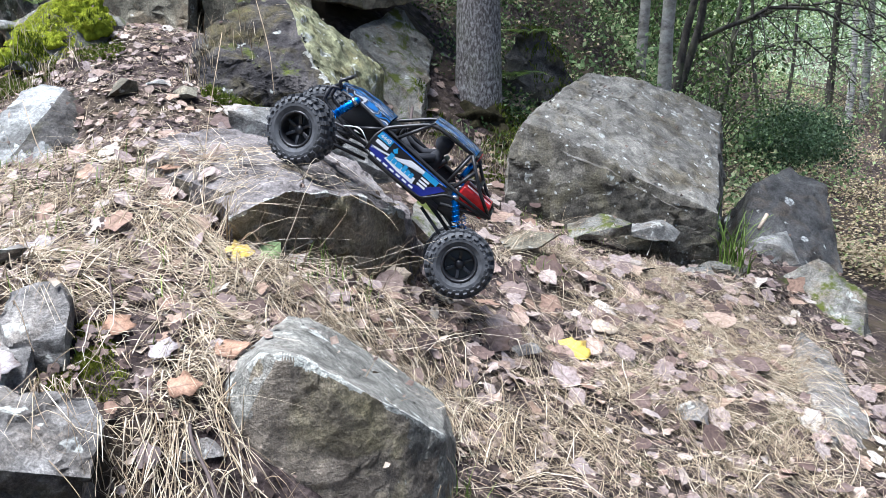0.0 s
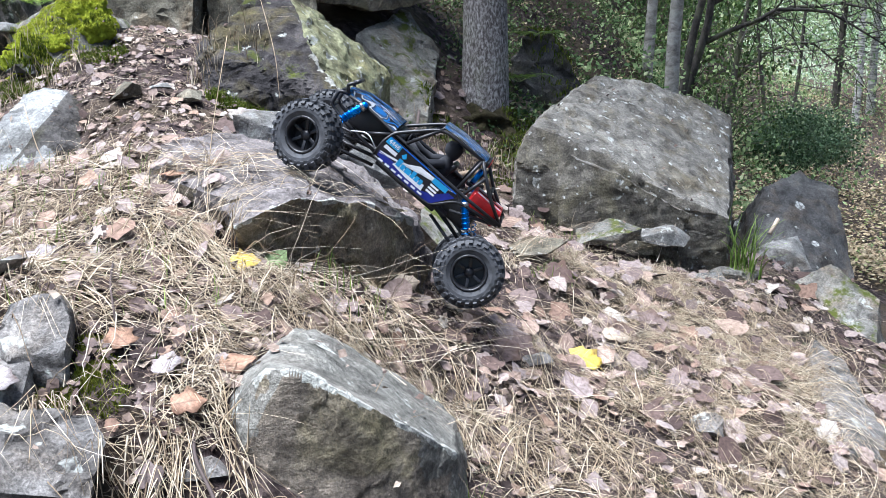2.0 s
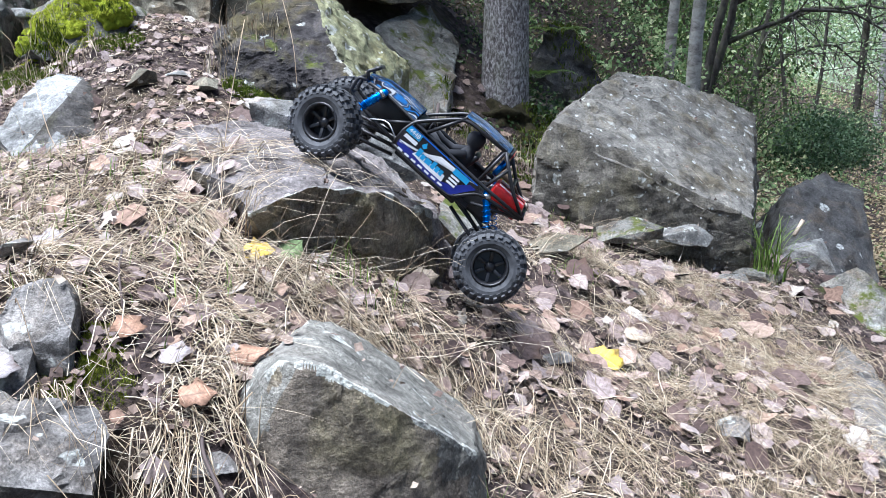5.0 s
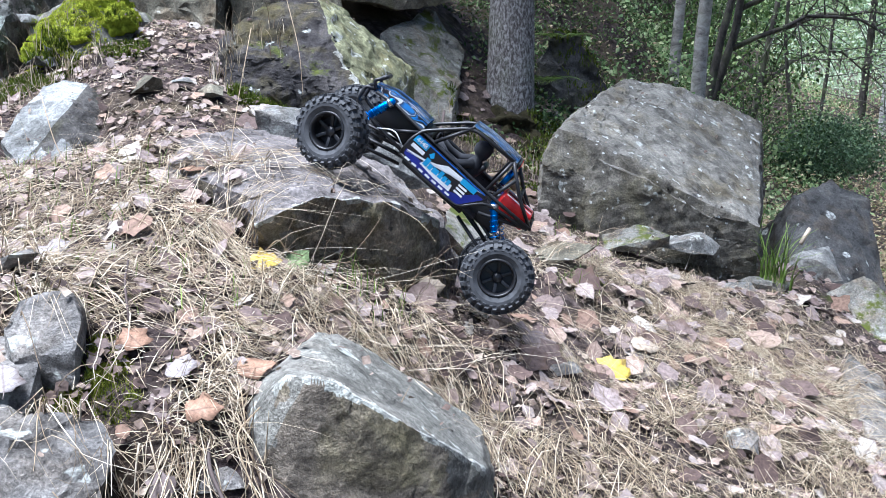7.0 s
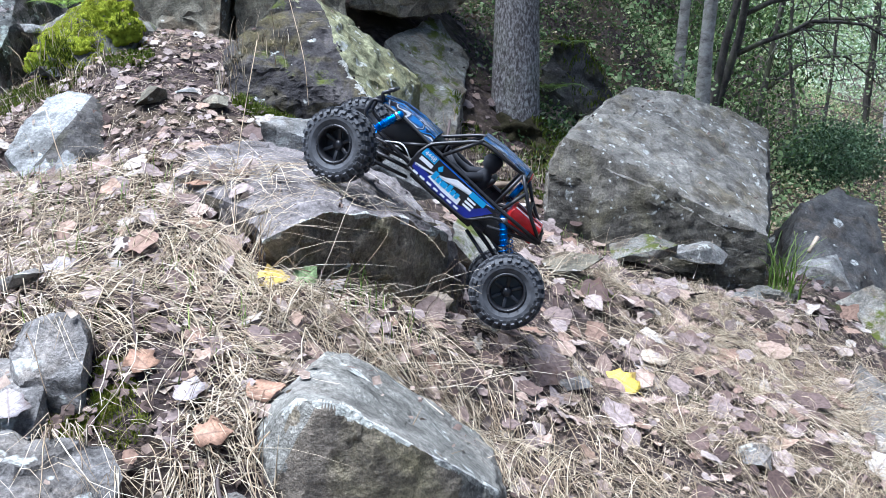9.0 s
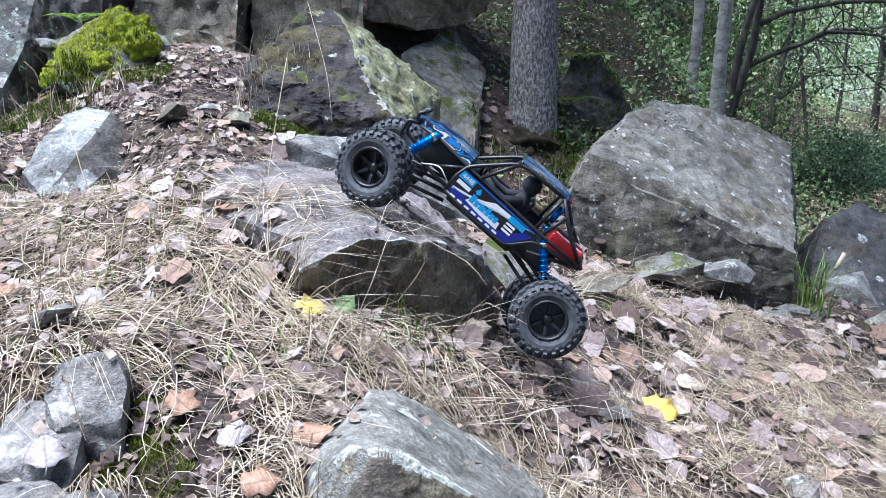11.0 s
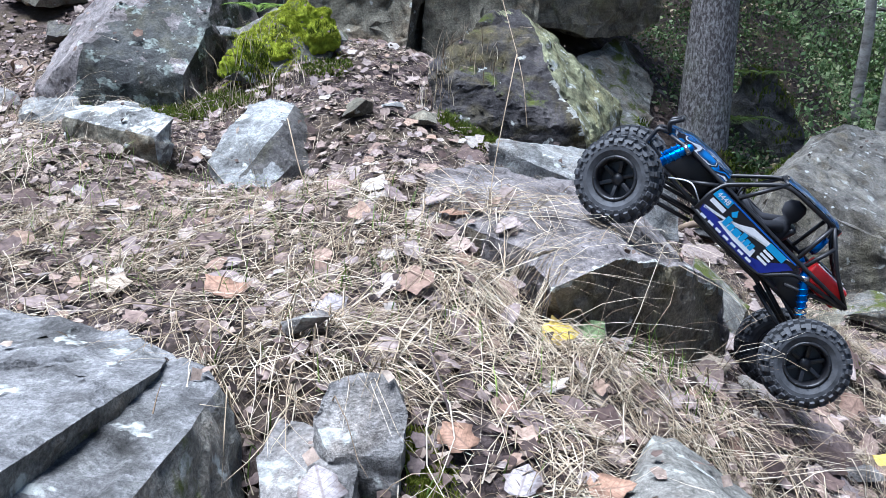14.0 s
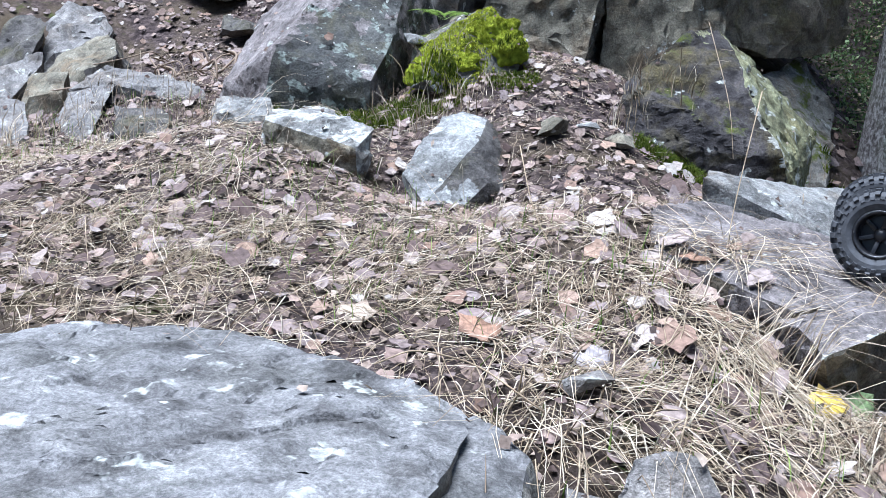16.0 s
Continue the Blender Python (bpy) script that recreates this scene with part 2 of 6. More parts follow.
FURTHER = [(-0.89, 1.49, 0.46), (-0.45, 0.1, 0.2), (-0.95, 0.45, 0.17), (-1.67, 0.96, 0.24), (0.4, -0.25, -0.3), (0.19, -0.4, -0.235),
           (0.7, -0.1, -0.41), (0.24, 2.1, -0.1), (0.49, 3.35, 0.15), (1.33, 1.1, -0.52), (-2.2, 1.6, 0.26), (-0.1, -0.95, -0.2), (-0.28, -0.8, -0.12), (-0.51, -0.78, -0.03), (-0.38, -0.76, -0.02), (-1.15, -0.33, 0.1), (-1.4, -0.45, 0.07), (-1.45, -0.2, 0.095), (-0.95, -0.36, 0.115), (-2.35, 1.1, 0.07), (-2.0, 1.05, 0.12), (-2.9, 1.6, 0.09), (-2.7, 2.0, 0.19), (-3.15, 2.2, 0.14), (-2.2, 1.9, 0.29)]
FAR = [(-2.9, 2.1, 0.27), (-2.4, 2.4, 0.36), (-3.2, 1.5, 0.1), (-2.6, 1.0, 0.06), (1.4, 0.5, -0.66), (1.7, 1.3, -0.66), (2.0, 4.5, -0.75), (1.5, 3.5, -0.5), (3.6, 7.0, -0.95), (1.15, 4.3, 0.0), (1.9, 2.6, -0.75), (-0.3, 3.4, 0.75), (-1.6, 3.2, 0.85), (1.0, 5.0, 0.75), (5.0, 9.0, -1.1), (2.6, 5.5, -0.7), (-1.0, 6.0, 2.2), (-4.0, 3.0, 0.7),
       (-3.0, 0.0, 0.0), (0.5, -2.0, -0.7), (3.0, 0.0, -1.0), (9.0, 6.0, -1.5), (4.5, 16.0, -0.6), (-5.0, 9.0, 4.0), (14.0, 18.0, -1.3), (1.5, 12.0, 2.4), (12.0, 40.0, 7.0), (30.0, 40.0, 6.0), (30.0, 20.0, 2.0)]
KNOTS = np.array(NEAR + FURTHER + FAR)
REACH = np.array([0.10] * len(NEAR) + [0.14] * len(FURTHER) + [0.2] * 6 + [0.5] * (len(FAR) - 6))


def ground_z(x, y, rough=True):
    """Height of the slope: at each place a plane is laid through the knots near it."""
    x, y = np.atleast_1d(np.asarray(x, float)), np.atleast_1d(np.asarray(y, float))
    z = np.empty(len(x))
    for i in range(0, len(x), 20000):
        dx = KNOTS[:, 0] - x[i:i + 20000, None]
        dy = KNOTS[:, 1] - y[i:i + 20000, None]
        w = REACH**1.5 / (dx**2 + dy**2 + REACH**2) ** 2
        w /= w.sum(1)[:, None]
        k = KNOTS[:, 2]
        mx, my, mz = (w * dx).sum(1), (w * dy).sum(1), (w * k).sum(1)
        rx, ry, rz = dx - mx[:, None], dy - my[:, None], k - mz[:, None]
        sxx, syy, sxy = (w * rx * rx).sum(1), (w * ry * ry).sum(1), (w * rx * ry).sum(1)
        tame = 0.08 * (sxx + syy) + 0.002
        sxx, syy = sxx + tame, syy + tame
        sxz, syz = (w * rx * rz).sum(1), (w * ry * rz).sum(1)
        det = sxx * syy - sxy**2
        gx, gy = (sxz * syy - syz * sxy) / det, (syz * sxx - sxz * sxy) / det
        z[i:i + 20000] = mz - np.clip(gx, -1.2, 1.2) * mx - np.clip(gy, -1.2, 1.2) * my
    if rough:
        z += np.array([0.012 * noise.fractal(Vector((a * 9, b * 9, 0)), 1.0, 2.2, 4) for a, b in zip(x, y)])
    return z


def spread(lo, hi, near_lo, near_hi, step):
    """Even steps between near_lo and near_hi, growing outward."""
    mid = list(np.arange(near_lo, near_hi + step / 2, step))
    d, v, up = step, mid[-1], []
    while v < hi:
        d *= 1.12
        v += d
        up.append(v)
    d, v, down = step, mid[0], []
    while v > lo:
        d *= 1.12
        v -= d
        down.append(v)
    return np.array(down[::-1] + mid + up)


def build_ground():
    xs, ys = spread(-120, 120, -2.2, 2.2, 0.022), spread(-60, 160, -1.3, 2.8, 0.022)
    gx, gy = np.meshgrid(xs, ys)
    z = ground_z(gx.ravel(), gy.ravel())
    nx, ny = len(xs), len(ys)
    i = np.arange(nx * ny).reshape(ny, nx)
    faces = np.stack([i[:-1, :-1], i[:-1, 1:], i[1:, 1:], i[1:, :-1]], -1).reshape(-1, 4)
    me = bpy.data.meshes.new("ground")
    me.from_pydata(np.stack([gx.ravel(), gy.ravel(), z], 1).tolist(), [], faces.tolist())
    me.materials.append(SOIL)
    me.polygons.foreach_set("use_smooth", [True] * len(me.polygons))
    ob = new("ground", me)
    tagged(ob, "brown forest soil with leaf mould on a rocky slope", "ground", kind="structure")
    solid(ob)
    return ob


ground = build_ground()


# ---------------------------------------------------------------- rocks
def rock(corners, mat, label, name="rock", cell=0.03, rough=0.012, seed=0, group="", chips=0.5, side=None, crust=None):
    """A broken block of stone: the hull of its corners (or several hulls grown together), cut fine, its edges worn and
    its faces uneven.
    side: direction, limit and stone of the faces turned that way, for fracture colour and painted shade; crust: a ridge
    line and the reach of the lichen along it."""
    bm = bmesh.new()
    for lump in corners if isinstance(corners[0], list) else [corners]:
        vs = [bm.verts.new(c) for c in lump]
        hull = bmesh.ops.convex_hull(bm, input=vs)
        junk = [v for v in hull["geom_interior"] + hull["geom_unused"] if isinstance(v, bmesh.types.BMVert)]
        bmesh.ops.delete(bm, geom=list(set(junk)), context="VERTS")
    for _ in range(9):
        long = [e for e in bm.edges if e.calc_length() > cell]
        if not long:
            break
        bmesh.ops.subdivide_edges(bm, edges=long, cuts=1)
        bmesh.ops.triangulate(bm, faces=[f for f in bm.faces if len(f.verts) > 3])
    bm.normal_update()
    off = Vector((seed * 3.1, seed * 1.7, seed * 2.3))
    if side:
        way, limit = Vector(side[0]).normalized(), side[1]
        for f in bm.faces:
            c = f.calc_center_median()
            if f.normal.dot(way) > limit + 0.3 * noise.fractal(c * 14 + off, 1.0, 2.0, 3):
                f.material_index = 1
    if crust:
        line, reach = [Vector(p) for p in crust[0]], crust[1]
        for f in bm.faces:
            c = f.calc_center_median()
            near = min((c - a.lerp(b, min(1, max(0, (c - a).dot(b - a) / (b - a).length_squared)))).length for a, b in zip(line, line[1:]))
            if near < reach * (0.75 + 1.6 * noise.fractal(c * 30 + off, 1.0, 2.0, 3)):
                f.material_index = 2 if side else 1
    moves = []
    for v in bm.verts:
        p = v.co * (0.25 / cell * 0.12 + 5.0) + off
        step = noise.fractal(p * 0.6, 1.0, 2.1, 3) * rough
        ledge = noise.noise(v.co * 11 + off * 2) - 0.15
        step += chips * rough * (0.6 if ledge > 0 else -0.4)
        step += noise.fractal(v.co * 15 + off, 1.0, 2.0, 3) * rough * 0.8
        step += noise.fractal(v.co * 42 + off, 0.9, 2.2, 3) * rough * 0.5
        moves.append(v.normal * step)
    for v, d in zip(bm.verts, moves):
        v.co += d
    ob = mesh_object(name, bm, [mat] + ([side[2]] if side else []) + ([LICHEN] if crust else []))
    ob.data.set_sharp_from_angle(angle=radians(34))
    pts = [Vector(c) for lump in (corners if isinstance(corners[0], list) else [corners]) for c in lump]
    recentre(ob, Vector((sum(p.x for p in pts) / len(pts), sum(p.y for p in pts) / len(pts), min(p.z for p in pts))))
    tagged(ob, label, "rock", group or "rocks on the slope")
    solid(ob)
    return ob
rock([(-0.192, -0.68, 0.045), (-0.153, -0.7, 0.088), (-0.123, -0.72, 0.094), (-0.095, -0.72, 0.09), (-0.063, -0.72, 0.069), (-0.026, -0.71, 0.041), (0.032, -0.68, -0.004), (0.08, -0.63, -0.062),
      (-0.2, -0.62, 0.05), (-0.167, -0.55, 0.07), (-0.152, -0.46, 0.066), (-0.122, -0.43, 0.05), (-0.076, -0.4, 0.012), (-0.011, -0.37, -0.044), (0.049, -0.35, -0.095), (0.085, -0.36, -0.125), (0.101, -0.45, -0.147),
      (-0.226, -0.66, 0.01), (-0.258, -0.64, -0.075), (-0.212, -0.71, -0.06), (-0.27, -0.66, -0.26), (-0.2, -0.74, -0.26), (0.03, -0.74, -0.26), (0.1, -0.6, -0.26), (0.09, -0.36, -0.26), (-0.2, -0.42, -0.1)],
     STONE_SAGE, "angular brown sandstone block with pale lichen along its ridge", cell=0.0065, rough=0.0042, seed=1, side=((0.2, -1, 0.05), 0.7, STONE_BROWN_SHADED),
     crust=([(-0.165, -0.69, 0.07), (-0.153, -0.7, 0.088), (-0.123, -0.72, 0.094), (-0.095, -0.72, 0.09), (-0.063, -0.72, 0.069), (-0.026, -0.71, 0.041), (0.032, -0.68, -0.004), (0.08, -0.63, -0.062)], 0.0055))
rock([[(-0.275, -0.245, 0.175), (-0.225, -0.215, 0.195), (-0.185, -0.165, 0.205), (-0.118, -0.075, 0.185), (-0.06, 0.015, 0.152), (0.01, 0.13, 0.1), (0.03, 0.22, 0.07), (-0.2, -0.038, 0.222), (-0.235, -0.12, 0.214),
       (0.05, 0.28, -0.04), (0.03, 0.17, -0.1), (-0.21, -0.1, 0.0), (-0.1, 0.03, -0.09), (-0.28, -0.17, 0.1), (-0.302, -0.17, 0.19), (-0.4, 0.2, 0.1), (0.0, 0.45, 0.06)],
      [(-0.3, -0.12, 0.195), (-0.497, 0.05, 0.222), (-0.52, 0.28, 0.258), (-0.456, 0.4, 0.256), (-0.3, 0.47, 0.232), (-0.19, 0.46, 0.21), (-0.092, 0.42, 0.16), (0.0, 0.3, 0.09), (-0.2, 0.0, 0.218), (-0.22, -0.06, 0.212), (-0.1, 0.1, 0.165), (-0.5, 0.1, 0.0), (-0.45, 0.5, 0.0), (0.0, 0.4, -0.05), (-0.2, 0.0, 0.0)]],
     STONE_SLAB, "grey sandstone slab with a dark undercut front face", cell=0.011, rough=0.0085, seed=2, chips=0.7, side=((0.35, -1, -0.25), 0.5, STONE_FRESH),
     crust=([(-0.275, -0.245, 0.175), (-0.225, -0.215, 0.195), (-0.185, -0.165, 0.205), (-0.118, -0.075, 0.185), (-0.06, 0.015, 0.152), (0.01, 0.13, 0.1)], 0.007))
rock([(-0.43, 0.58, 0.285), (-0.4, 0.75, 0.28), (-0.224, 0.9, 0.25), (-0.08, 0.95, 0.245), (0.0, 0.75, 0.18), (0.01, 0.7, 0.07), (-0.22, 0.62, 0.2), (-0.42, 0.6, 0.1), (-0.1, 1.0, 0.1)],
     STONE_PALE, "pale grey split stone lying behind the slab", cell=0.02, rough=0.007, seed=3)
rock([(0.02, 0.5, 0.02), (0.05, 0.72, 0.03), (0.11, 0.82, -0.02), (0.17, 0.66, -0.06), (0.12, 0.5, -0.1), (0.0, 0.6, -0.15), (0.18, 0.8, -0.15)],
     STONE_MOSSY, "small mossy stone wedged beside the slab", cell=0.016, rough=0.005, seed=4)
rock([[(0.34, 1.52, -0.165), (0.358, 1.53, 0.013), (0.412, 1.58, 0.133), (0.48, 1.6, 0.125), (0.56, 1.75, 0.142), (0.555, 1.56, 0.085), (0.6, 1.53, 0.036), (0.797, 1.5, -0.06), (1.096, 1.47, -0.2), (1.098, 1.47, -0.3),
       (0.741, 2.16, 0.267), (0.8, 2.17, 0.262), (0.937, 2.2, 0.233), (1.211, 2.3, 0.142), (1.359, 2.36, 0.072), (1.22, 1.9, -0.115), (1.34, 2.2, -0.2), (0.36, 1.56, -0.4), (1.1, 1.55, -0.55), (0.45, 2.5, -0.1), (1.4, 2.7, -0.5), (0.7, 2.4, 0.2)],
      [(0.535, 1.5, 0.04), (0.6, 1.5, 0.018), (0.7, 1.47, -0.035), (0.82, 1.455, -0.1), (0.95, 1.45, -0.175), (0.9, 1.45, -0.32), (0.5, 1.46, -0.3), (0.5, 1.5, -0.05), (0.6, 1.7, 0.0), (0.9, 1.7, -0.15)]],
     STONE_BOULDER, "large squared sandstone boulder with white lichen spots", cell=0.017, rough=0.0075, seed=5, chips=0.8, side=((-0.25, -1, -0.05), 0.62, STONE_ROUGH_SHADED))
rock([(1.32, 2.0, -0.6), (1.5, 2.3, -0.235), (1.74, 2.5, -0.2), (1.87, 2.4, -0.28), (1.84, 2.1, -0.6), (1.6, 1.9, -0.62), (1.4, 2.7, -0.6), (1.9, 2.7, -0.6)],
     STONE_DARK, "dark gritstone rock with white lichen patches", cell=0.03, rough=0.01, seed=6)
rock([(1.338, 1.85, -0.39), (1.53, 1.95, -0.375), (1.54, 1.8, -0.48), (1.33, 1.8, -0.48), (1.35, 2.05, -0.5), (1.56, 2.05, -0.5), (1.44, 1.82, -0.4)],
     STONE_PALE, "small blocky lichened stone", cell=0.02, rough=0.006, seed=7)
rock([(1.35, 1.5, -0.44), (1.49, 1.52, -0.385), (1.62, 1.4, -0.49), (1.52, 1.2, -0.64), (1.4, 1.28, -0.62), (1.7, 1.7, -0.6), (1.4, 1.7, -0.7), (1.6, 1.2, -0.8)],
     STONE_MOSSY, "greenish lichened stone at the edge of the slope", cell=0.025, rough=0.008, seed=8)
rock([(1.171, 0.85, -0.44), (1.23, 0.75, -0.475), (1.15, 0.35, -0.5), (1.092, 0.2, -0.505), (1.091, 0.68, -0.435), (0.993, 0.3, -0.44), (0.963, 0.12, -0.44), (1.2, 0.95, -0.8), (1.35, 0.8, -0.9), (1.2, 0.2, -0.9), (0.9, 0.1, -0.75), (1.0, 0.9, -0.8)],
     STONE_GREY, "grey stone slab half sunk in dry grass", cell=0.022, rough=0.008, seed=9)
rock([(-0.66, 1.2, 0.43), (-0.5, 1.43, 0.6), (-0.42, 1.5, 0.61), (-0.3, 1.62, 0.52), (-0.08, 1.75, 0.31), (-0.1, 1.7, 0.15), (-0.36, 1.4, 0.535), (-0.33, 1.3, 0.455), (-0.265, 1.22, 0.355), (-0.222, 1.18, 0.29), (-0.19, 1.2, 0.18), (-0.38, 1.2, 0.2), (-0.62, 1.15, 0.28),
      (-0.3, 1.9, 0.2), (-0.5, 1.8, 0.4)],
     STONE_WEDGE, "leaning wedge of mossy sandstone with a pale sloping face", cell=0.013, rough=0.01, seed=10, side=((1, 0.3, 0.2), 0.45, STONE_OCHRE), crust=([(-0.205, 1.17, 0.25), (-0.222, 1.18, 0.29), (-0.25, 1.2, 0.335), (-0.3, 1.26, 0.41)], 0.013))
# The right side's shade is laid on as blackish stone.
rock([(-1.125, 0.74, 0.2), (-1.038, 0.63, 0.148), (-1.106, 0.85, 0.276), (-1.089, 0.95, 0.322), (-1.05, 1.0, 0.34), (-0.98, 1.0, 0.328), (-0.91, 0.96, 0.265), (-0.875, 0.93, 0.22), (-0.88, 0.77, 0.175), (-0.945, 0.66, 0.153), (-0.96, 0.82, 0.285), (-0.91, 0.74, 0.2), (-0.93, 0.7, 0.05), (-1.05, 0.66, 0.05), (-1.15, 0.85, 0.1), (-0.9, 1.05, 0.15)],
     STONE_WHITE, "whitish angular rock beside the path", cell=0.015, rough=0.007, seed=11, side=((1, -0.35, 0.3), 0.52, STONE_BLACK_AND_SHADE))
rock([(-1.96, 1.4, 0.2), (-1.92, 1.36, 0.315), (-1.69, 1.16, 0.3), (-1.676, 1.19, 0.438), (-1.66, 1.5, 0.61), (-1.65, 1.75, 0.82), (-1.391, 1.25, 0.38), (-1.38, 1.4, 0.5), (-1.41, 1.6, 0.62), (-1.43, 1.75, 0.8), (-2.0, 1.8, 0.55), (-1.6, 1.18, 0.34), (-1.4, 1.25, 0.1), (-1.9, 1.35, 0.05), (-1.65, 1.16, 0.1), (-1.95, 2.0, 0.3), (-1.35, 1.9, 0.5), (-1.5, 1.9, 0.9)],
     STONE_SLAB, "large grey boulder leaning against the bank", cell=0.02, rough=0.008, seed=12, chips=0.7, side=((0.55, -0.8, 0.1), 0.6, STONE_LICHENED_SHADED))
rock([(-1.35, 1.5, 0.2), (-1.33, 1.45, 0.5), (-1.1, 1.5, 0.62), (-0.98, 1.45, 0.5), (-1.0, 1.32, 0.3), (-1.2, 1.28, 0.42), (-1.0, 1.8, 0.5), (-1.3, 1.9, 0.6)],
     STONE_MOSSY, "dark rock under a cushion of moss", cell=0.025, rough=0.01, seed=13)
rock([(-1.525, 0.85, 0.31), (-1.38, 0.9, 0.315), (-1.301, 0.76, 0.315), (-1.18, 0.66, 0.3), (-1.465, 0.71, 0.285), (-1.2, 0.6, 0.26), (-1.5, 0.7, 0.15), (-1.2, 0.65, 0.1), (-1.35, 1.0, 0.2)],
     STONE_CRUSTED, "low flat stone edging the leaf path", cell=0.016, rough=0.009, seed=14, chips=0.9, side=((0.2, -1, -0.2), 0.6, STONE_BROWN))
rock([[(-1.45, -0.6, 0.1), (-1.15, -0.5, 0.152), (-1.03, -0.495, 0.172), (-0.94, -0.5, 0.172), (-0.85, -0.55, 0.178), (-0.756, -0.59, 0.186), (-0.69, -0.605, 0.184), (-0.648, -0.63, 0.178), (-0.63, -0.7, 0.186), (-0.625, -0.8, 0.196), (-0.635, -1.0, 0.2), (-0.66, -1.15, 0.17), (-1.35, -1.15, 0.18), (-1.5, -0.9, 0.1),
       (-1.45, -0.6, -0.1), (-0.68, -0.63, 0.0), (-0.65, -0.9, 0.0), (-1.4, -1.2, -0.2)],
      [(-0.76, -0.585, 0.18), (-0.7, -0.59, 0.18), (-0.655, -0.6, 0.172), (-0.605, -0.63, 0.16), (-0.575, -0.7, 0.17), (-0.56, -0.8, 0.175), (-0.555, -0.95, 0.17), (-0.57, -1.05, 0.16), (-0.7, -0.75, 0.178), (-0.7, -0.9, 0.178), (-0.72, -1.05, 0.165), (-0.55, -0.64, 0.02), (-0.52, -0.85, -0.1), (-0.8, -0.62, -0.1), (-0.8, -1.0, -0.1)]],
     STONE_FLAT, "broad flat grey rock with pale lichen", cell=0.013, rough=0.007, seed=15, chips=0.7, side=((1, -0.4, -0.3), 0.55, STONE_MOSSY))
rock([(-0.487, -0.63, 0.162), (-0.46, -0.615, 0.172), (-0.425, -0.62, 0.168), (-0.402, -0.65, 0.142), (-0.405, -0.675, 0.112), (-0.47, -0.685, 0.108), (-0.497, -0.655, 0.135), (-0.43, -0.57, 0.14), (-0.48, -0.67, 0.07), (-0.41, -0.675, 0.07), (-0.43, -0.58, 0.06)],
     STONE_GREY, "fist-sized grey stone in moss", cell=0.008, rough=0.005, seed=16)
rock([(-0.545, -0.61, 0.112), (-0.52, -0.625, 0.114), (-0.455, -0.66, 0.11), (-0.442, -0.69, 0.1), (-0.45, -0.725, 0.055), (-0.52, -0.74, 0.075), (-0.545, -0.68, 0.1), (-0.45, -0.7, -0.05), (-0.53, -0.73, -0.05), (-0.5, -0.6, -0.05)],
     STONE_GREY, "flat-topped grey stone below a smaller one", cell=0.009, rough=0.005, seed=18)
# The undercut's shade is coloured onto the down-facing side.
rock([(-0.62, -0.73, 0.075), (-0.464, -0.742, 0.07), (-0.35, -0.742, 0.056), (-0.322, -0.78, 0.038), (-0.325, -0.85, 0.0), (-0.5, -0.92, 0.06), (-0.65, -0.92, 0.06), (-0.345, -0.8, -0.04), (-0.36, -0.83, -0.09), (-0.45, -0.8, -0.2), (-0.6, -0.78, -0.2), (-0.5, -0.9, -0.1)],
     STONE_GREY, "grey stone with a broken underside darkened for shade", cell=0.01, rough=0.009, seed=17, chips=0.8, side=((0.3, -1, -0.7), 0.6, STONE_BLACK_AND_SHADE))


# rocks further up the slope; their right sides carry shade as blackish stone
rock([(-3.54, 2.6, 0.342), (-3.488, 2.65, 0.48), (-3.43, 2.7, 0.54), (-3.291, 2.7, 0.536), (-3.119, 2.6, 0.441), (-3.108, 2.45, 0.324), (-3.293, 2.4, 0.309), (-3.4, 2.3, 0.1), (-3.1, 2.4, 0.1), (-3.2, 2.9, 0.3)], STONE_GREY, "weathered grey rock up the slope, one side coloured for shade", cell=0.04, rough=0.013, seed=20, chips=0.8, side=((1, -0.5, 0.2), 0.72, STONE_BLACK_AND_SHADE))
rock([(-3.653, 2.5, 0.436), (-3.424, 2.5, 0.466), (-3.336, 2.4, 0.406), (-3.32, 2.25, 0.271), (-3.42, 2.2, 0.212), (-3.8, 2.3, 0.2), (-3.4, 2.2, 0.0), (-3.7, 2.7, 0.2)], STONE_BLACK_AND_SHADE, "blackish rock up the slope", cell=0.04, rough=0.014, seed=27, chips=0.8)
rock([(-3.104, 2.1, 0.253), (-3.134, 2.2, 0.309), (-2.967, 2.3, 0.408), (-2.879, 2.25, 0.402), (-2.782, 2.1, 0.338), (-2.86, 2.0, 0.264), (-3.0, 1.95, 0.1), (-2.78, 2.0, 0.1), (-2.85, 2.4, 0.2)], STONE_BROWN, "pinkish brown rock up the slope", cell=0.035, rough=0.011, seed=21, chips=0.8, side=((1, -0.3, 0), 0.7, STONE_BLACK_AND_SHADE))
rock([(-3.101, 1.8, 0.202), (-3.1, 1.9, 0.29), (-3.02, 1.95, 0.33), (-2.983, 1.9, 0.288), (-2.973, 1.7, 0.157), (-3.2, 1.7, 0.2), (-3.1, 1.6, 0.0), (-2.95, 1.9, 0.1)], STONE_GREY, "grey rock at the edge of the leaf slope", cell=0.035, rough=0.011, seed=22, side=((1, -0.3, 0), 0.7, STONE_BLACK_AND_SHADE))
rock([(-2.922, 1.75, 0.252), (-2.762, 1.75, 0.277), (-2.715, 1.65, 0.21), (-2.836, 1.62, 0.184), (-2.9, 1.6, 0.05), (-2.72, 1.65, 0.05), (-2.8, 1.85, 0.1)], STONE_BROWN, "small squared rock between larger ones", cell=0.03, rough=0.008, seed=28)
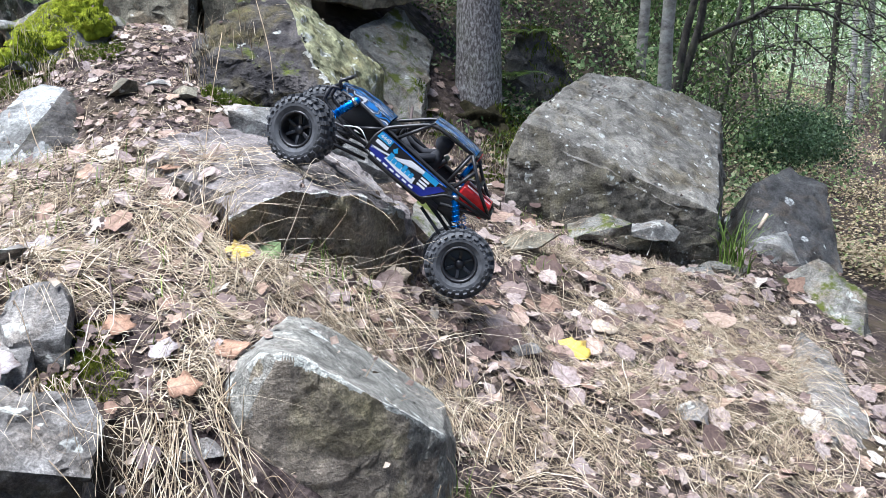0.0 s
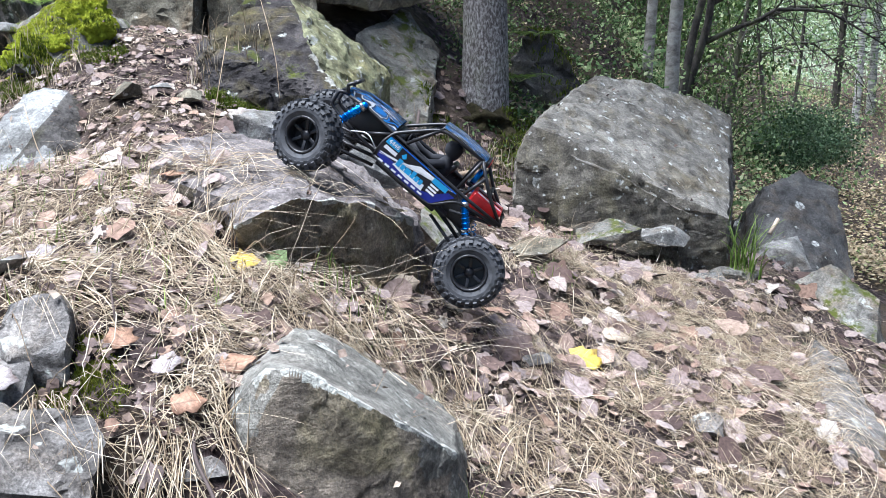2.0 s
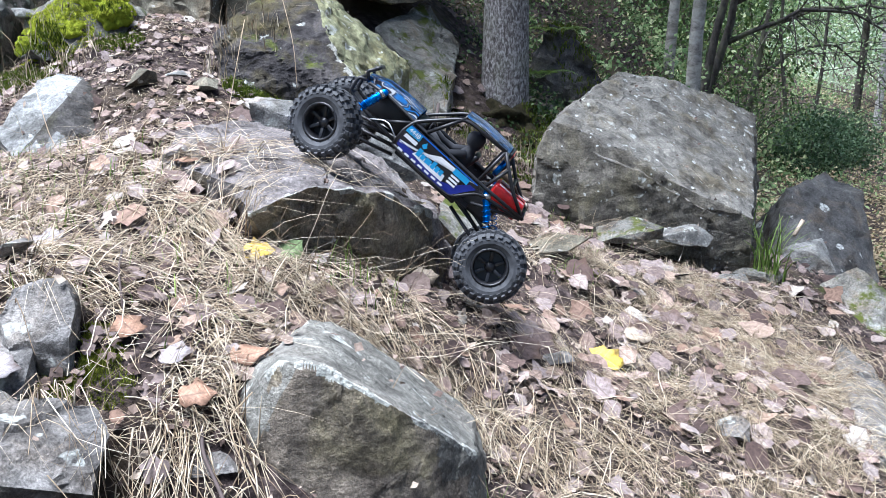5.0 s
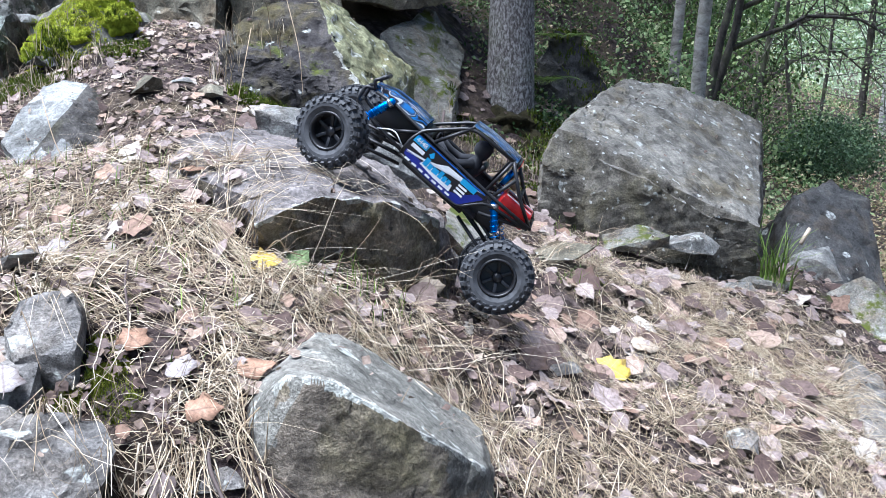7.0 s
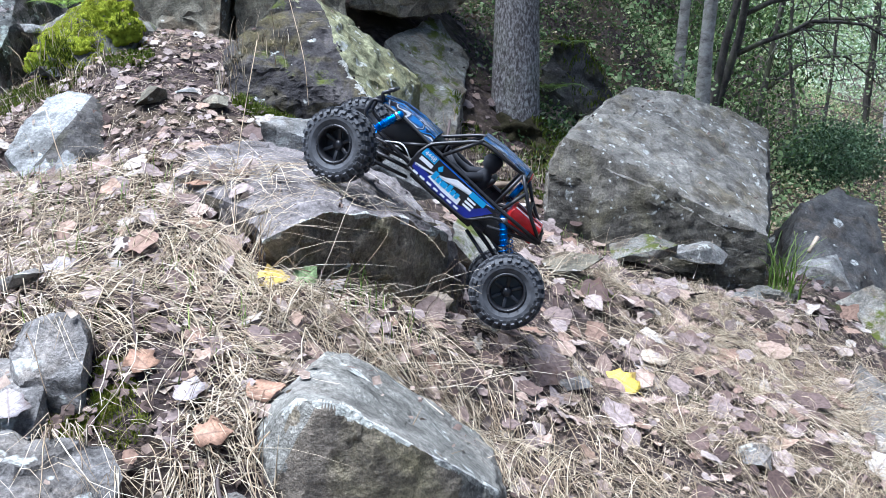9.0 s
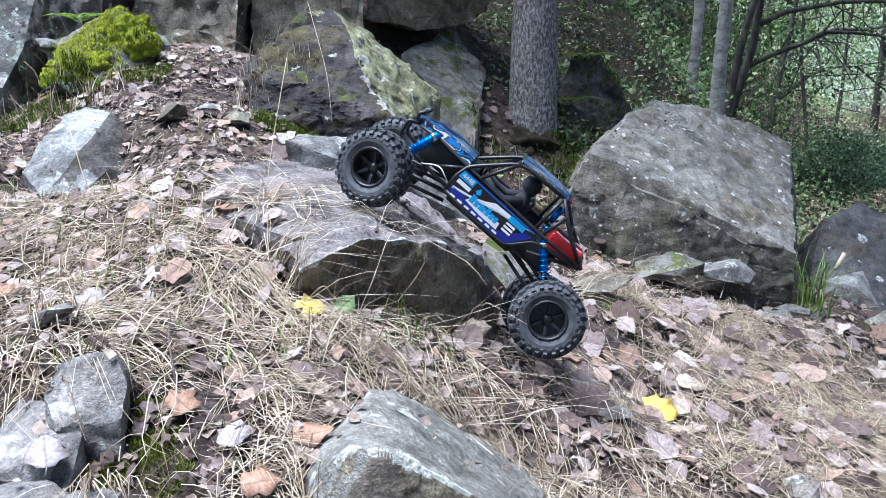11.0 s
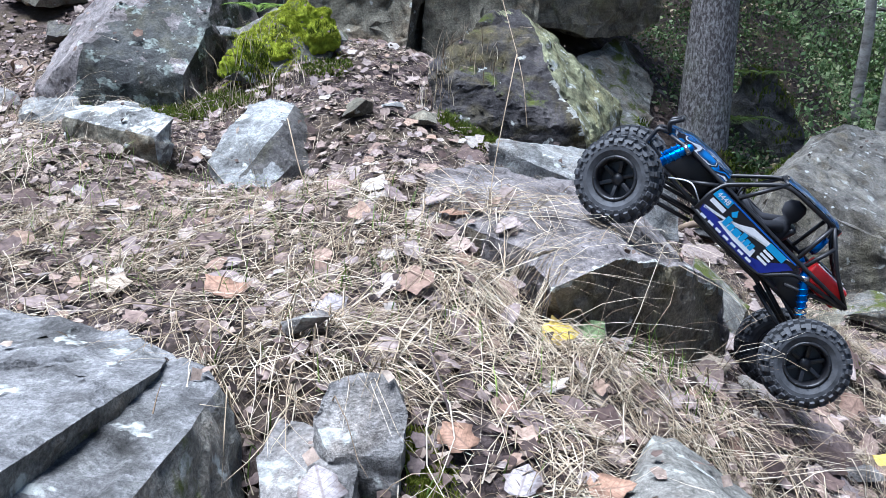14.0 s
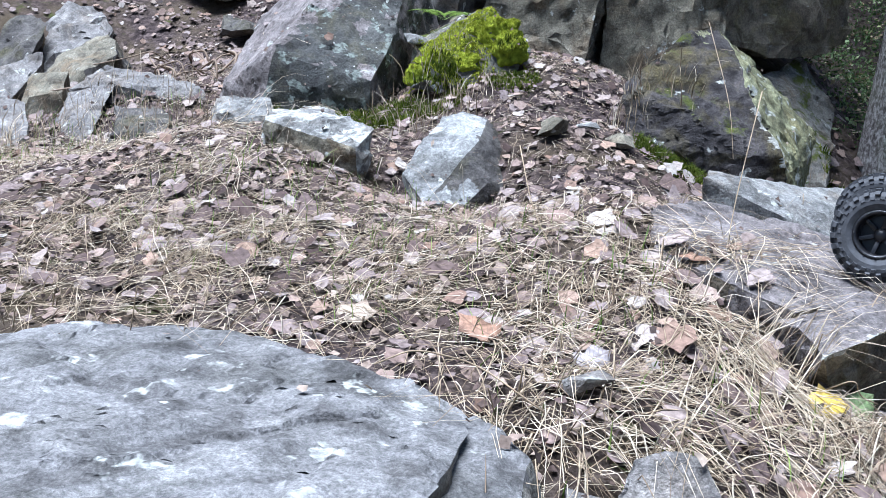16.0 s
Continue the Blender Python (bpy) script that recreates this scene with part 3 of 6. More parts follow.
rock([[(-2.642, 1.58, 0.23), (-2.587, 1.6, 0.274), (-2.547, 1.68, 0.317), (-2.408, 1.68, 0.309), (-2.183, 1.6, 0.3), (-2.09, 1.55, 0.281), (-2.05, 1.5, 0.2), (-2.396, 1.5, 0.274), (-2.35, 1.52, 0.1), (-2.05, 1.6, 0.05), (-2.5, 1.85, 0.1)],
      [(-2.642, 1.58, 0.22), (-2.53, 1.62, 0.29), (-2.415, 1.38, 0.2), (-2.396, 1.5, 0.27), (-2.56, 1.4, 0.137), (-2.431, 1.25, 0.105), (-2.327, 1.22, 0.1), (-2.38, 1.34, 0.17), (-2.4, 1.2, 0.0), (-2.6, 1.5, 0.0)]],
     STONE_GREY, "stepped grey rock with shade coloured onto its hollow side", cell=0.025, rough=0.01, seed=23, chips=0.9, side=((1, -0.45, -0.1), 0.62, STONE_BLACK_AND_SHADE))
rock([(-2.267, 1.3, 0.219), (-2.124, 1.35, 0.23), (-2.036, 1.25, 0.21), (-2.007, 1.15, 0.17), (-2.18, 1.15, 0.156), (-2.2, 1.1, 0.0), (-2.0, 1.2, 0.0), (-2.2, 1.4, 0.1)], STONE_BLACK_AND_SHADE, "small dark stone against a larger rock", cell=0.02, rough=0.008, seed=24, chips=0.9)
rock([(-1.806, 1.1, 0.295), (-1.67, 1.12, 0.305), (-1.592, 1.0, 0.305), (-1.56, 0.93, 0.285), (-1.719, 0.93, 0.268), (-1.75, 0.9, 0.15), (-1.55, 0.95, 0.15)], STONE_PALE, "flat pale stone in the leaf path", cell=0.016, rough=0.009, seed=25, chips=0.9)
rock([(-2.783, 1.4, 0.203), (-2.682, 1.4, 0.193), (-2.52, 1.2, 0.111), (-2.548, 1.1, 0.042), (-2.8, 1.1, 0.06), (-2.7, 1.1, -0.1), (-2.5, 1.2, -0.1), (-2.9, 1.4, 0.0)], STONE_GREY, "rounded grey stone in dry grass", cell=0.025, rough=0.01, seed=26, side=((1, -0.3, 0), 0.75, STONE_BLACK_AND_SHADE))
# rock face behind the path
rock([(-1.3, 2.1, 0.3), (-1.25, 2.15, 0.75), (-1.2, 2.3, 1.5), (-0.85, 2.3, 1.5), (-0.83, 2.02, 0.7), (-0.85, 2.0, 0.45), (-1.1, 2.9, 1.4), (-0.8, 2.9, 0.5)], STONE_BROWN, "brown block of the rock face", cell=0.05, rough=0.018, seed=30, group="blocks of the rock face")
rock([(-0.82, 2.1, 0.35), (-0.8, 2.15, 1.4), (-0.4, 2.3, 1.5), (-0.38, 2.2, 0.65), (-0.42, 2.15, 0.4), (-0.5, 3.0, 1.4), (-0.8, 3.0, 0.5)], STONE_BROWN, "brown fractured block of the rock face", cell=0.05, rough=0.02, seed=31, group="blocks of the rock face")
rock([(-0.4, 2.5, 0.6), (-0.4, 2.55, 1.7), (0.1, 2.95, 1.8), (0.14, 2.95, 0.62), (-0.1, 2.75, 0.55), (0.0, 3.8, 1.7), (-0.4, 3.6, 0.6)], STONE_FRESH, "overhanging brown block of the rock face", cell=0.05, rough=0.025, seed=32, group="blocks of the rock face")
rock([(-0.3, 2.5, 0.1), (-0.26, 2.6, 0.44), (-0.06, 2.9, 0.55), (0.12, 2.85, 0.36), (0.05, 2.3, 0.13), (0.02, 2.25, -0.1), (-0.1, 3.2, 0.4)], STONE_MOSSY, "mossy block at the foot of the rock face", cell=0.035, rough=0.014, seed=33, group="blocks of the rock face")
rock([(0.5, 3.0, 0.0), (0.48, 3.05, 0.3), (0.56, 3.12, 0.46), (0.68, 3.15, 0.42), (0.78, 3.1, 0.26), (0.84, 3.05, 0.05), (0.7, 3.5, 0.4), (0.5, 3.4, 0.1)], STONE_BLACK_AND_SHADE, "dark block behind the tree", cell=0.03, rough=0.016, seed=34, chips=0.9, group="blocks of the rock face")
# Dark stone here also stands for the shade in the gap.
rock([(-1.9, 2.0, 0.3), (-1.7, 2.1, 1.3), (-1.3, 2.0, 1.3), (-1.3, 1.9, 0.5), (-1.9, 2.8, 1.2), (-1.3, 2.8, 0.4)], STONE_DARK, "dark rock face, deep shade put into its colour", cell=0.05, rough=0.02, seed=35, group="blocks of the rock face")
# loose stones
for n, (x, y, z, r, mat, lab) in enumerate((
        (0.84, 1.42, -0.25, 0.1, STONE_PALE, "small pale stone at the foot of the boulder"), (0.66, 1.36, -0.22, 0.13, STONE_MOSSY, "greenish flat stone among leaves"),
        (0.38, 0.88, None, 0.11, STONE_BROWN, "brown stone bedded in the path"), (1.1, 1.45, None, 0.1, STONE_MOSSY, "low mossy stone beside the path"), (-0.538, -0.5, 0.178, 0.036, STONE_GREY, "small grey pebble in the straw"),
        (-1.33, 1.47, 0.5, 0.055, STONE_PALE, "white stone on the mossy bank"), (-1.22, 1.27, 0.37, 0.06, STONE_DARK, "dark angular stone under moss"), (0.28, 0.1, None, 0.05, STONE_GREY, "flat grey stone in the soil"),
        (-0.8, 0.95, 0.32, 0.06, STONE_BROWN, "flat brown stone on the leaf path"), (-0.72, 1.02, 0.325, 0.035, STONE_PALE, "pale pebble on the leaf path"), (1.0, 1.35, None, 0.055, STONE_PALE, "pale flat pebble on brown litter"),
        (-0.62, 1.0, 0.3, 0.05, STONE_BROWN, "brown pebble by the wedge rock"), (1.25, 1.75, -0.42, 0.06, STONE_GREY, "grey stone beside the grass tuft"), (0.62, 0.05, None, 0.055, STONE_GREY, "grey stone half buried in leaves"),
        (-0.23, -0.72, -0.03, 0.05, STONE_GREY, "grey stone in the hollow"), (0.2, 1.7, -0.1, 0.07, STONE_DARK, "dark stone in the gully"),
        (-2.5, 2.7, None, 0.17, STONE_BLACK_AND_SHADE, "dark stone bedded high on the slope"), (-2.15, 2.95, None, 0.15, STONE_GREY, "grey stone bedded high on the slope"), (-2.8, 3.1, None, 0.24, STONE_BROWN, "brown stone high on the slope"),
        (-1.95, 2.35, None, 0.13, STONE_BLACK_AND_SHADE, "dark stone bedded high on the slope"), (-3.3, 3.3, None, 0.3, STONE_GREY, "grey stone bedded high on the slope"), (-2.4, 3.4, None, 0.2, STONE_BLACK_AND_SHADE, "dark stone bedded high on the slope"))):
    rng = random.Random(100 + n)
    z = float(ground_z([x], [y], False)[0]) + 0.2 * r if z is None else z
    cs = []
    for k in range(12):
        a, b = rng.uniform(0, 6.28), rng.uniform(-0.6, 1)
        q = math.sqrt(1 - b * b)
        cs.append((x + r * q * math.cos(a) * rng.uniform(0.8, 1.15), y + r * q * math.sin(a) * rng.uniform(0.7, 1.0), z + r * 0.55 * b * rng.uniform(0.7, 1.1)))
    rock(cs, mat, lab, "stone", cell=max(0.012, r * 0.22), rough=r * 0.07, seed=40 + n, group="loose stones")


# moss cushions on the rock by the path
MOSS_BED = plain("moss_bed", (0.2, 0.24, 0.02), 0.95, 0, 0.5, 70, 0.006, 0.1)
for n, (x, y, z, rx, ry, rz) in enumerate(((-1.08, 1.5, 0.53, 0.085, 0.08, 0.06), (-1.18, 1.38, 0.45, 0.095, 0.055, 0.035), (-1.26, 1.37, 0.4, 0.05, 0.05, 0.045), (-1.02, 1.42, 0.5, 0.05, 0.05, 0.05))):
    bm = bmesh.new()
    bmesh.ops.create_icosphere(bm, subdivisions=4, radius=1.0)
    for v in bm.verts:
        v.co *= 1 + 0.42 * noise.fractal(v.co * 1.7 + Vector((n * 5, 0, 0)), 1.0, 2.0, 4)
        v.co = Vector((v.co.x * rx, v.co.y * ry, v.co.z * rz))
    ob = mesh_object("moss_cushion", bm, MOSS_BED)
    ob.location = (x, y, z)
    tagged(ob, "swelling yellow-green moss cushion on a dark rock", "moss", "moss cushions")
    solid(ob)

# mossy mound at the foot of the big tree
MOUND_BED = plain("mossy_earth", (0.032, 0.028, 0.015), 0.95, 0, 0.7, 40, 0.02, 0.1)
for x, y, z, rx, ry, rz in ((0.29, 2.66, 0.02, 0.16, 0.14, 0.09), (0.16, 2.5, -0.05, 0.12, 0.12, 0.08), (0.42, 2.54, -0.08, 0.12, 0.12, 0.08)):
    bm = bmesh.new()
    bmesh.ops.create_icosphere(bm, subdivisions=4, radius=1.0)
    for v in bm.verts:
        v.co *= 1 + 0.4 * noise.fractal(v.co * 2.3 + Vector((x * 20, 0, 0)), 1.0, 2.0, 4)
        v.co = Vector((v.co.x * rx, v.co.y * ry, v.co.z * rz))
    mound = mesh_object("root_mound", bm, MOUND_BED)
    mound.location = (x, y, z)
    tagged(mound, "dark mossy earth mound round the tree foot", "mound", "mounds at the tree foot")
    solid(mound)


# ---------------------------------------------------------------- model car
BLUE_METAL = plain("blue_anodised_metal", (0.01, 0.16, 0.55), 0.3, 0.85, 0.2, 60)
STEEL = plain("steel_shaft", (0.5, 0.5, 0.52), 0.3, 1.0, 0.15, 80)
RED_PAINT = plain("red_gloss_plastic", (0.42, 0.012, 0.012), 0.35, 0, 0.3, 30)
WHITE_VINYL = plain("white_vinyl", (0.75, 0.76, 0.78), 0.4, 0, 0.08, 60)
BLUE_VINYL = plain("bright_blue_vinyl", (0.01, 0.1, 0.42), 0.35, 0, 0.12, 50)
CYAN_VINYL = plain("light_blue_vinyl", (0.03, 0.3, 0.58), 0.35, 0, 0.12, 50)
NAVY_VINYL = plain("navy_vinyl", (0.01, 0.02, 0.22), 0.35, 0, 0.2, 50)
PANEL_BLACK = plain("gloss_black_shell", (0.008, 0.008, 0.012), 0.3, 0, 0.4, 30)
FIGURE_DARK = plain("dark_figure_plastic", (0.014, 0.015, 0.02), 0.85, 0, 0.3, 60)
RIM_BLACK = plain("satin_black_rim", (0.014, 0.014, 0.016), 0.35, 0, 0.35, 60)


def striped_shell():
    """Painted shell: black with blue and white streaks running back from the nose."""
    m, nt, bs = material("striped_painted_shell")
    v = coords(nt, False)
    mp = nt.nodes.new("ShaderNodeMapping")
    mp.inputs["Scale"].default_value = (3.0, 22.0, 8.0)
    mp.inputs["Rotation"].default_value = (0, 0, 0.12)
    nt.links.new(v, mp.inputs[0])
    s = noise_tex(nt, mp.outputs[0], 4.5, 2, 0.5, 0.4)
    col = ramp(nt, s, [(0.4, (0.008, 0.008, 0.012)), (0.41, (0.01, 0.09, 0.35)), (0.45, (0.02, 0.2, 0.5)), (0.46, (0.01, 0.01, 0.02)), (0.52, (0.01, 0.01, 0.02)), (0.53, (0.45, 0.47, 0.5)), (0.55, (0.5, 0.52, 0.55)), (0.56, (0.01, 0.01, 0.02)), (0.62, (0.02, 0.16, 0.45))])
    nt.links.new(col, bs.inputs["Base Color"])
    bs.inputs["Roughness"].default_value = 0.32
    return m


SHELL = striped_shell()


def tube_bm(points, radius, seg=8, bm=None):
    bm = bm or bmesh.new()
    pts = [Vector(p) for p in points]
    rings, side = [], None
    for i, p in enumerate(pts):
        a, b = pts[max(0, i - 1)], pts[min(len(pts) - 1, i + 1)]
        d = (b - a).normalized()
        side = (side - d * side.dot(d)).normalized() if side else d.orthogonal().normalized()
        up = d.cross(side)
        r = radius[i] if isinstance(radius, (list, tuple)) else radius
        rings.append([bm.verts.new(p + (side * math.cos(k * 2 * math.pi / seg) + up * math.sin(k * 2 * math.pi / seg)) * r) for k in range(seg)])
    for a, b in zip(rings, rings[1:]):
        for k in range(seg):
            bm.faces.new((a[k], a[(k + 1) % seg], b[(k + 1) % seg], b[k]))
    bm.faces.new(rings[0][::-1])
    bm.faces.new(rings[-1])
    return bm


def bent(points, turns=4, share=0.22):
    """A polyline with its corners rounded off."""
    pts = [Vector(p) for p in points]
    out = [pts[0]]
    for a, b, c in zip(pts, pts[1:], pts[2:]):
        p, q = b.lerp(a, share), b.lerp(c, share)
        for k in range(turns + 1):
            t = k / turns
            out.append(p.lerp(b, t).lerp(b.lerp(q, t), t))
    return out + [pts[-1]]


def box_bm(size, at=(0, 0, 0), turn=None, bevel=0.0, bm=None):
    bm = bm or bmesh.new()
    m = Matrix.Translation(at) @ (turn or Matrix()) @ Matrix.Diagonal((*size, 1))
    made = bmesh.ops.create_cube(bm, size=1.0, matrix=m)
    if bevel:
        edges = list({e for v in made["verts"] for e in v.link_edges})
        bmesh.ops.bevel(bm, geom=edges, offset=bevel, segments=2, affect="EDGES", profile=0.5)
    return bm


def lathe_bm(profile, seg=40, bm=None, at=(0, 0, 0)):
    """A ring turned about the y axis from (radius, y) pairs."""
    bm = bm or bmesh.new()
    rings = []
    for k in range(seg):
        a = k * 2 * math.pi / seg
        rings.append([bm.verts.new((at[0] + r * math.cos(a), at[1] + y, at[2] + r * math.sin(a))) for r, y in profile])
    for a, b in zip(rings, rings[1:] + rings[:1]):
        for i in range(len(profile) - 1):
            bm.faces.new((a[i], a[i + 1], b[i + 1], b[i]))
    return bm


def plate_bm(outline, thick, bevel=0.0, bm=None):
    """A plate from its (x, z) outline, y from 0 to -thick."""
    bm = bm or bmesh.new()
    front = [bm.verts.new((x, 0, z)) for x, z in outline]
    back = [bm.verts.new((x, -thick, z)) for x, z in outline]
    n = len(outline)
    bm.faces.new(front)
    bm.faces.new(back[::-1])
    for i in range(n):
        bm.faces.new((front[i], back[i], back[(i + 1) % n], front[(i + 1) % n]))
    bmesh.ops.recalc_face_normals(bm, faces=bm.faces)
    if bevel:
        bmesh.ops.bevel(bm, geom=list(bm.edges), offset=bevel, segments=1, affect="EDGES")
    return bm


TYRE_R, TYRE_W = 0.069, 0.054


def tyre_bm():
    """A moulded tyre: its tread blocks are raised out of the carcass in staggered rows, swept back from the middle."""
    w, r = TYRE_W / 2, TYRE_R - 0.0048
    seg = 48
    profile = [(0.034, -w * 0.72), (0.037, -w * 0.84), (0.045, -w * 0.99), (0.051, -w), (0.0565, -w * 0.95), (r - 0.002, -w * 0.82), (r, -w * 0.44), (r + 0.001, 0.0),
               (r, w * 0.44), (r - 0.002, w * 0.82), (0.0565, w * 0.95), (0.051, w), (0.045, w * 0.99), (0.037, w * 0.84), (0.034, w * 0.72)]
    bm = lathe_bm(profile, seg)
    for v in bm.verts:
        a = 2.2 * abs(v.co.y)
        v.co = Matrix.Rotation(a, 3, "Y") @ v.co
    bm.faces.ensure_lookup_table()
    bm.normal_update()
    rows = len(profile) - 1
    f = bm.faces[6]
    if f.normal.dot(Vector((f.calc_center_median().x, 0, f.calc_center_median().z))) < 0:
        bmesh.ops.reverse_faces(bm, faces=bm.faces[:])
    bm.faces.ensure_lookup_table()
    tread = [bm.faces[k * rows + i] for k in range(seg) for i in (5, 6, 7, 8) if (k + (i in (6, 8))) % 2 == 0]
    flank = [bm.faces[k * rows + i] for k in range(seg) for i in (4, 9) if (k + (i == 9)) % 2 == 0]
    ribs = [bm.faces[k * rows + i] for k in range(seg) for i in (3, 10) if k % 2 == 0]
    bmesh.ops.inset_individual(bm, faces=tread, thickness=0.0004, depth=0.0056)
    bmesh.ops.inset_individual(bm, faces=flank, thickness=0.0006, depth=0.0042)
    bmesh.ops.inset_individual(bm, faces=ribs, thickness=0.0008, depth=0.0012)
    return bm


def rim_bm():
    w = TYRE_W / 2
    bm = lathe_bm([(0.0365, w * 0.62), (0.0365, w * 0.86), (0.033, w * 0.9), (0.031, w * 0.82), (0.0295, w * 0.45), (0.029, -w * 0.8), (0.0345, -w * 0.82), (0.0345, w * 0.6)], 40)
    for k in range(6):
        a = k * math.pi / 3
        turn = Matrix.Rotation(-a, 4, "Y")
        box_bm((0.024, 0.004, 0.0065), (0, 0, 0), turn @ Matrix.Translation((0.018, w * 0.24, 0)) @ Matrix.Rotation(0.22, 4, "Z"), 0.0008, bm)
        for j in (-1, 1):
            t2 = Matrix.Rotation(-a - j * 0.26, 4, "Y")
            bmesh.ops.create_cone(bm, cap_ends=True, segments=6, radius1=0.0013, radius2=0.0013, depth=0.003, matrix=t2 @ Matrix.Translation((0.0337, w * 0.92, 0)) @ Matrix.Rotation(radians(90), 4, "X"))
    bmesh.ops.create_cone(bm, cap_ends=True, segments=24, radius1=0.0105, radius2=0.009, depth=0.008, matrix=Matrix.Translation((0, w * 0.2, 0)) @ Matrix.Rotation(radians(-90), 4, "X"))
    lathe_bm([(0.0295, -0.004), (0.0, -0.004)], 24, bm)
    return bm


def text_mesh(body, size, mat, name, parent, m, label=""):
    cu = bpy.data.curves.new(name, "FONT")
    cu.body, cu.size, cu.extrude = body, size, 0.0003
    cu.align_x = cu.align_y = "CENTER"
    tmp = bpy.data.objects.new(name, cu)
    scene.collection.objects.link(tmp)
    me = bpy.data.meshes.new_from_object(tmp.evaluated_get(bpy.context.evaluated_depsgraph_get()))
    bpy.data.objects.remove(tmp)
    bpy.data.curves.remove(cu)
    me.name = name
    me.materials.clear()
    me.materials.append(mat)
    ob = new(name, me)
    ob.parent, ob.matrix_local = parent, m
    return tagged(ob, label) if label else ob


def build_car():
    hub_front, hub_rear = Vector((-0.18, 0.03, 0.292)), Vector((0.125, -0.012, 0.022))
    fwd = (hub_front - hub_rear).normalized()
    left = Vector((0, -1, 0))
    left = (left - fwd * left.dot(fwd)).normalized()
    left = (Matrix.Rotation(radians(-7), 3, fwd) @ left).normalized()
    up = fwd.cross(left)
    half, track = (hub_front - hub_rear).length / 2, 0.092
    turn = Matrix((fwd, left, up)).transposed()
    mid = (hub_front + hub_rear) / 2 - left * (track + TYRE_W * 0.15)
    car = new("model_car")
    car.matrix_world = Matrix.Translation(mid) @ turn.to_4x4()
    tagged(car, "blue and black radio-controlled crawler with tube cage, climbing a slab", "model car")

    # wheels
    first = None
    for x, steer in ((half, -16), (-half, -3)):
        for s in (1, -1):
            drop_z = -0.048 if x < 0 and s < 0 else 0.0  # the far rear wheel hangs lower
            m = Matrix.Translation((x, s * track, drop_z)) @ Matrix.Rotation(radians(13) if x < 0 else 0, 4, "X") @ Matrix.Rotation(radians(steer), 4, "Z") @ Matrix.Rotation(0 if s > 0 else math.pi, 4, "Z")
            if first is None:
                w = new("wheel")
                w.parent, w.matrix_local = car, m
                part("tyre", tyre_bm(), RUBBER, w, "knobbly black rubber tyre", smooth=False)
                part("rim", rim_bm(), RIM_BLACK, w, "satin black six-spoke rim")
                first = w
            else:
                w = new("wheel")
                w.parent, w.matrix_local = car, m
                for ch in first.children:
                    o = new(ch.name.split(".")[0], ch.data)
                    o.parent = w
                    tagged(o, ch["label"])
    # axles, links and underside
    for x, s in ((half, 1), (-half, -1)):
        low = -0.043 if x < 0 else 0.0
        bm = tube_bm([(x, -track + 0.02, low), (x, -0.03, low * 0.6), (x, 0.03, low * 0.3), (x, track - 0.02, 0)], [0.0075, 0.0085, 0.0085, 0.0075], 10)
        bmesh.ops.create_uvsphere(bm, u_segments=16, v_segments=10, radius=0.021, matrix=Matrix.Translation((x, 0.012, 0.002)) @ Matrix.Diagonal((1, 0.8, 1, 1)))
        part("axle", bm, BLACK, car)
        for y in (0.045, -0.045):
            part("link", tube_bm([(x - s * 0.012, y, -0.008), (x - s * 0.13, y * 0.7, 0.022)], 0.0036, 8), BLACK, car)
            part("link", tube_bm([(x - s * 0.006, y * 0.6, 0.018), (x - s * 0.11, y * 0.45, 0.045)], 0.0032, 8), BLACK, car)
    part("battery_tray", box_bm((0.085, 0.05, 0.05), (0.128, 0, 0.078), None, 0.006), BLACK, car)
    part("motor_housing", box_bm((0.07, 0.056, 0.05), (-0.115, 0, 0.06), None, 0.008), BLACK, car)
    part("floor_pan", box_bm((0.19, 0.105, 0.006), (-0.005, 0, 0.044), None, 0.002), BLACK, car)
    part("skid_plate", box_bm((0.15, 0.075, 0.012), (0.0, 0, 0.034), None, 0.004), BLACK, car)
    part("gearbox", box_bm((0.09, 0.05, 0.045), (-0.005, 0, 0.058), None, 0.006), BLACK, car)
    part("drive_shaft", tube_bm([(half - 0.02, 0.01, 0.004), (0.05, 0.005, 0.04)], 0.004, 8), BLACK, car)
    part("drive_shaft", tube_bm([(-half + 0.02, 0.01, 0.004), (-0.06, 0.005, 0.04)], 0.004, 8), BLACK, car)

    # cage
    R = 0.0036
    def tube(*pts, r=R):
        part("cage_tube", tube_bm(bent(pts), r, 8), BLACK, car)
    for s in (1, -1):
        o, i, t = 0.058 * s, 0.05 * s, 0.042 * s
        tube((0.085, o, 0.047), (0.03, o, 0.04), (-0.06, o, 0.041), (-0.098, o, 0.085), (-0.19, 0.045 * s, 0.095))
        tube((0.195, 0.028 * s, 0.098), (0.15, 0.036 * s, 0.105), (0.078, i, 0.104), (-0.09, o, 0.1), (-0.19, 0.045 * s, 0.099))
        tube((0.085, o, 0.047), (0.087, 0.056 * s, 0.08), (0.08, i, 0.106), (0.012, t, 0.172), (-0.085, t, 0.175))
        tube((-0.085, t, 0.175), (-0.082, 0.054 * s, 0.103))
        tube((0.05, 0.053 * s, 0.105), (0.012, t, 0.172))
        tube((-0.085, t, 0.175), (-0.14, 0.044 * s, 0.13), (-0.195, 0.04 * s, 0.097))
        tube((-0.112, 0.043 * s, 0.153), (-0.098, 0.054 * s, 0.1))
        tube((0.2, 0.026 * s, 0.1), (0.218, 0.026 * s, 0.092), (0.214, 0.026 * s, 0.06), (0.16, 0.03 * s, 0.05), (0.085, 0.05 * s, 0.05))
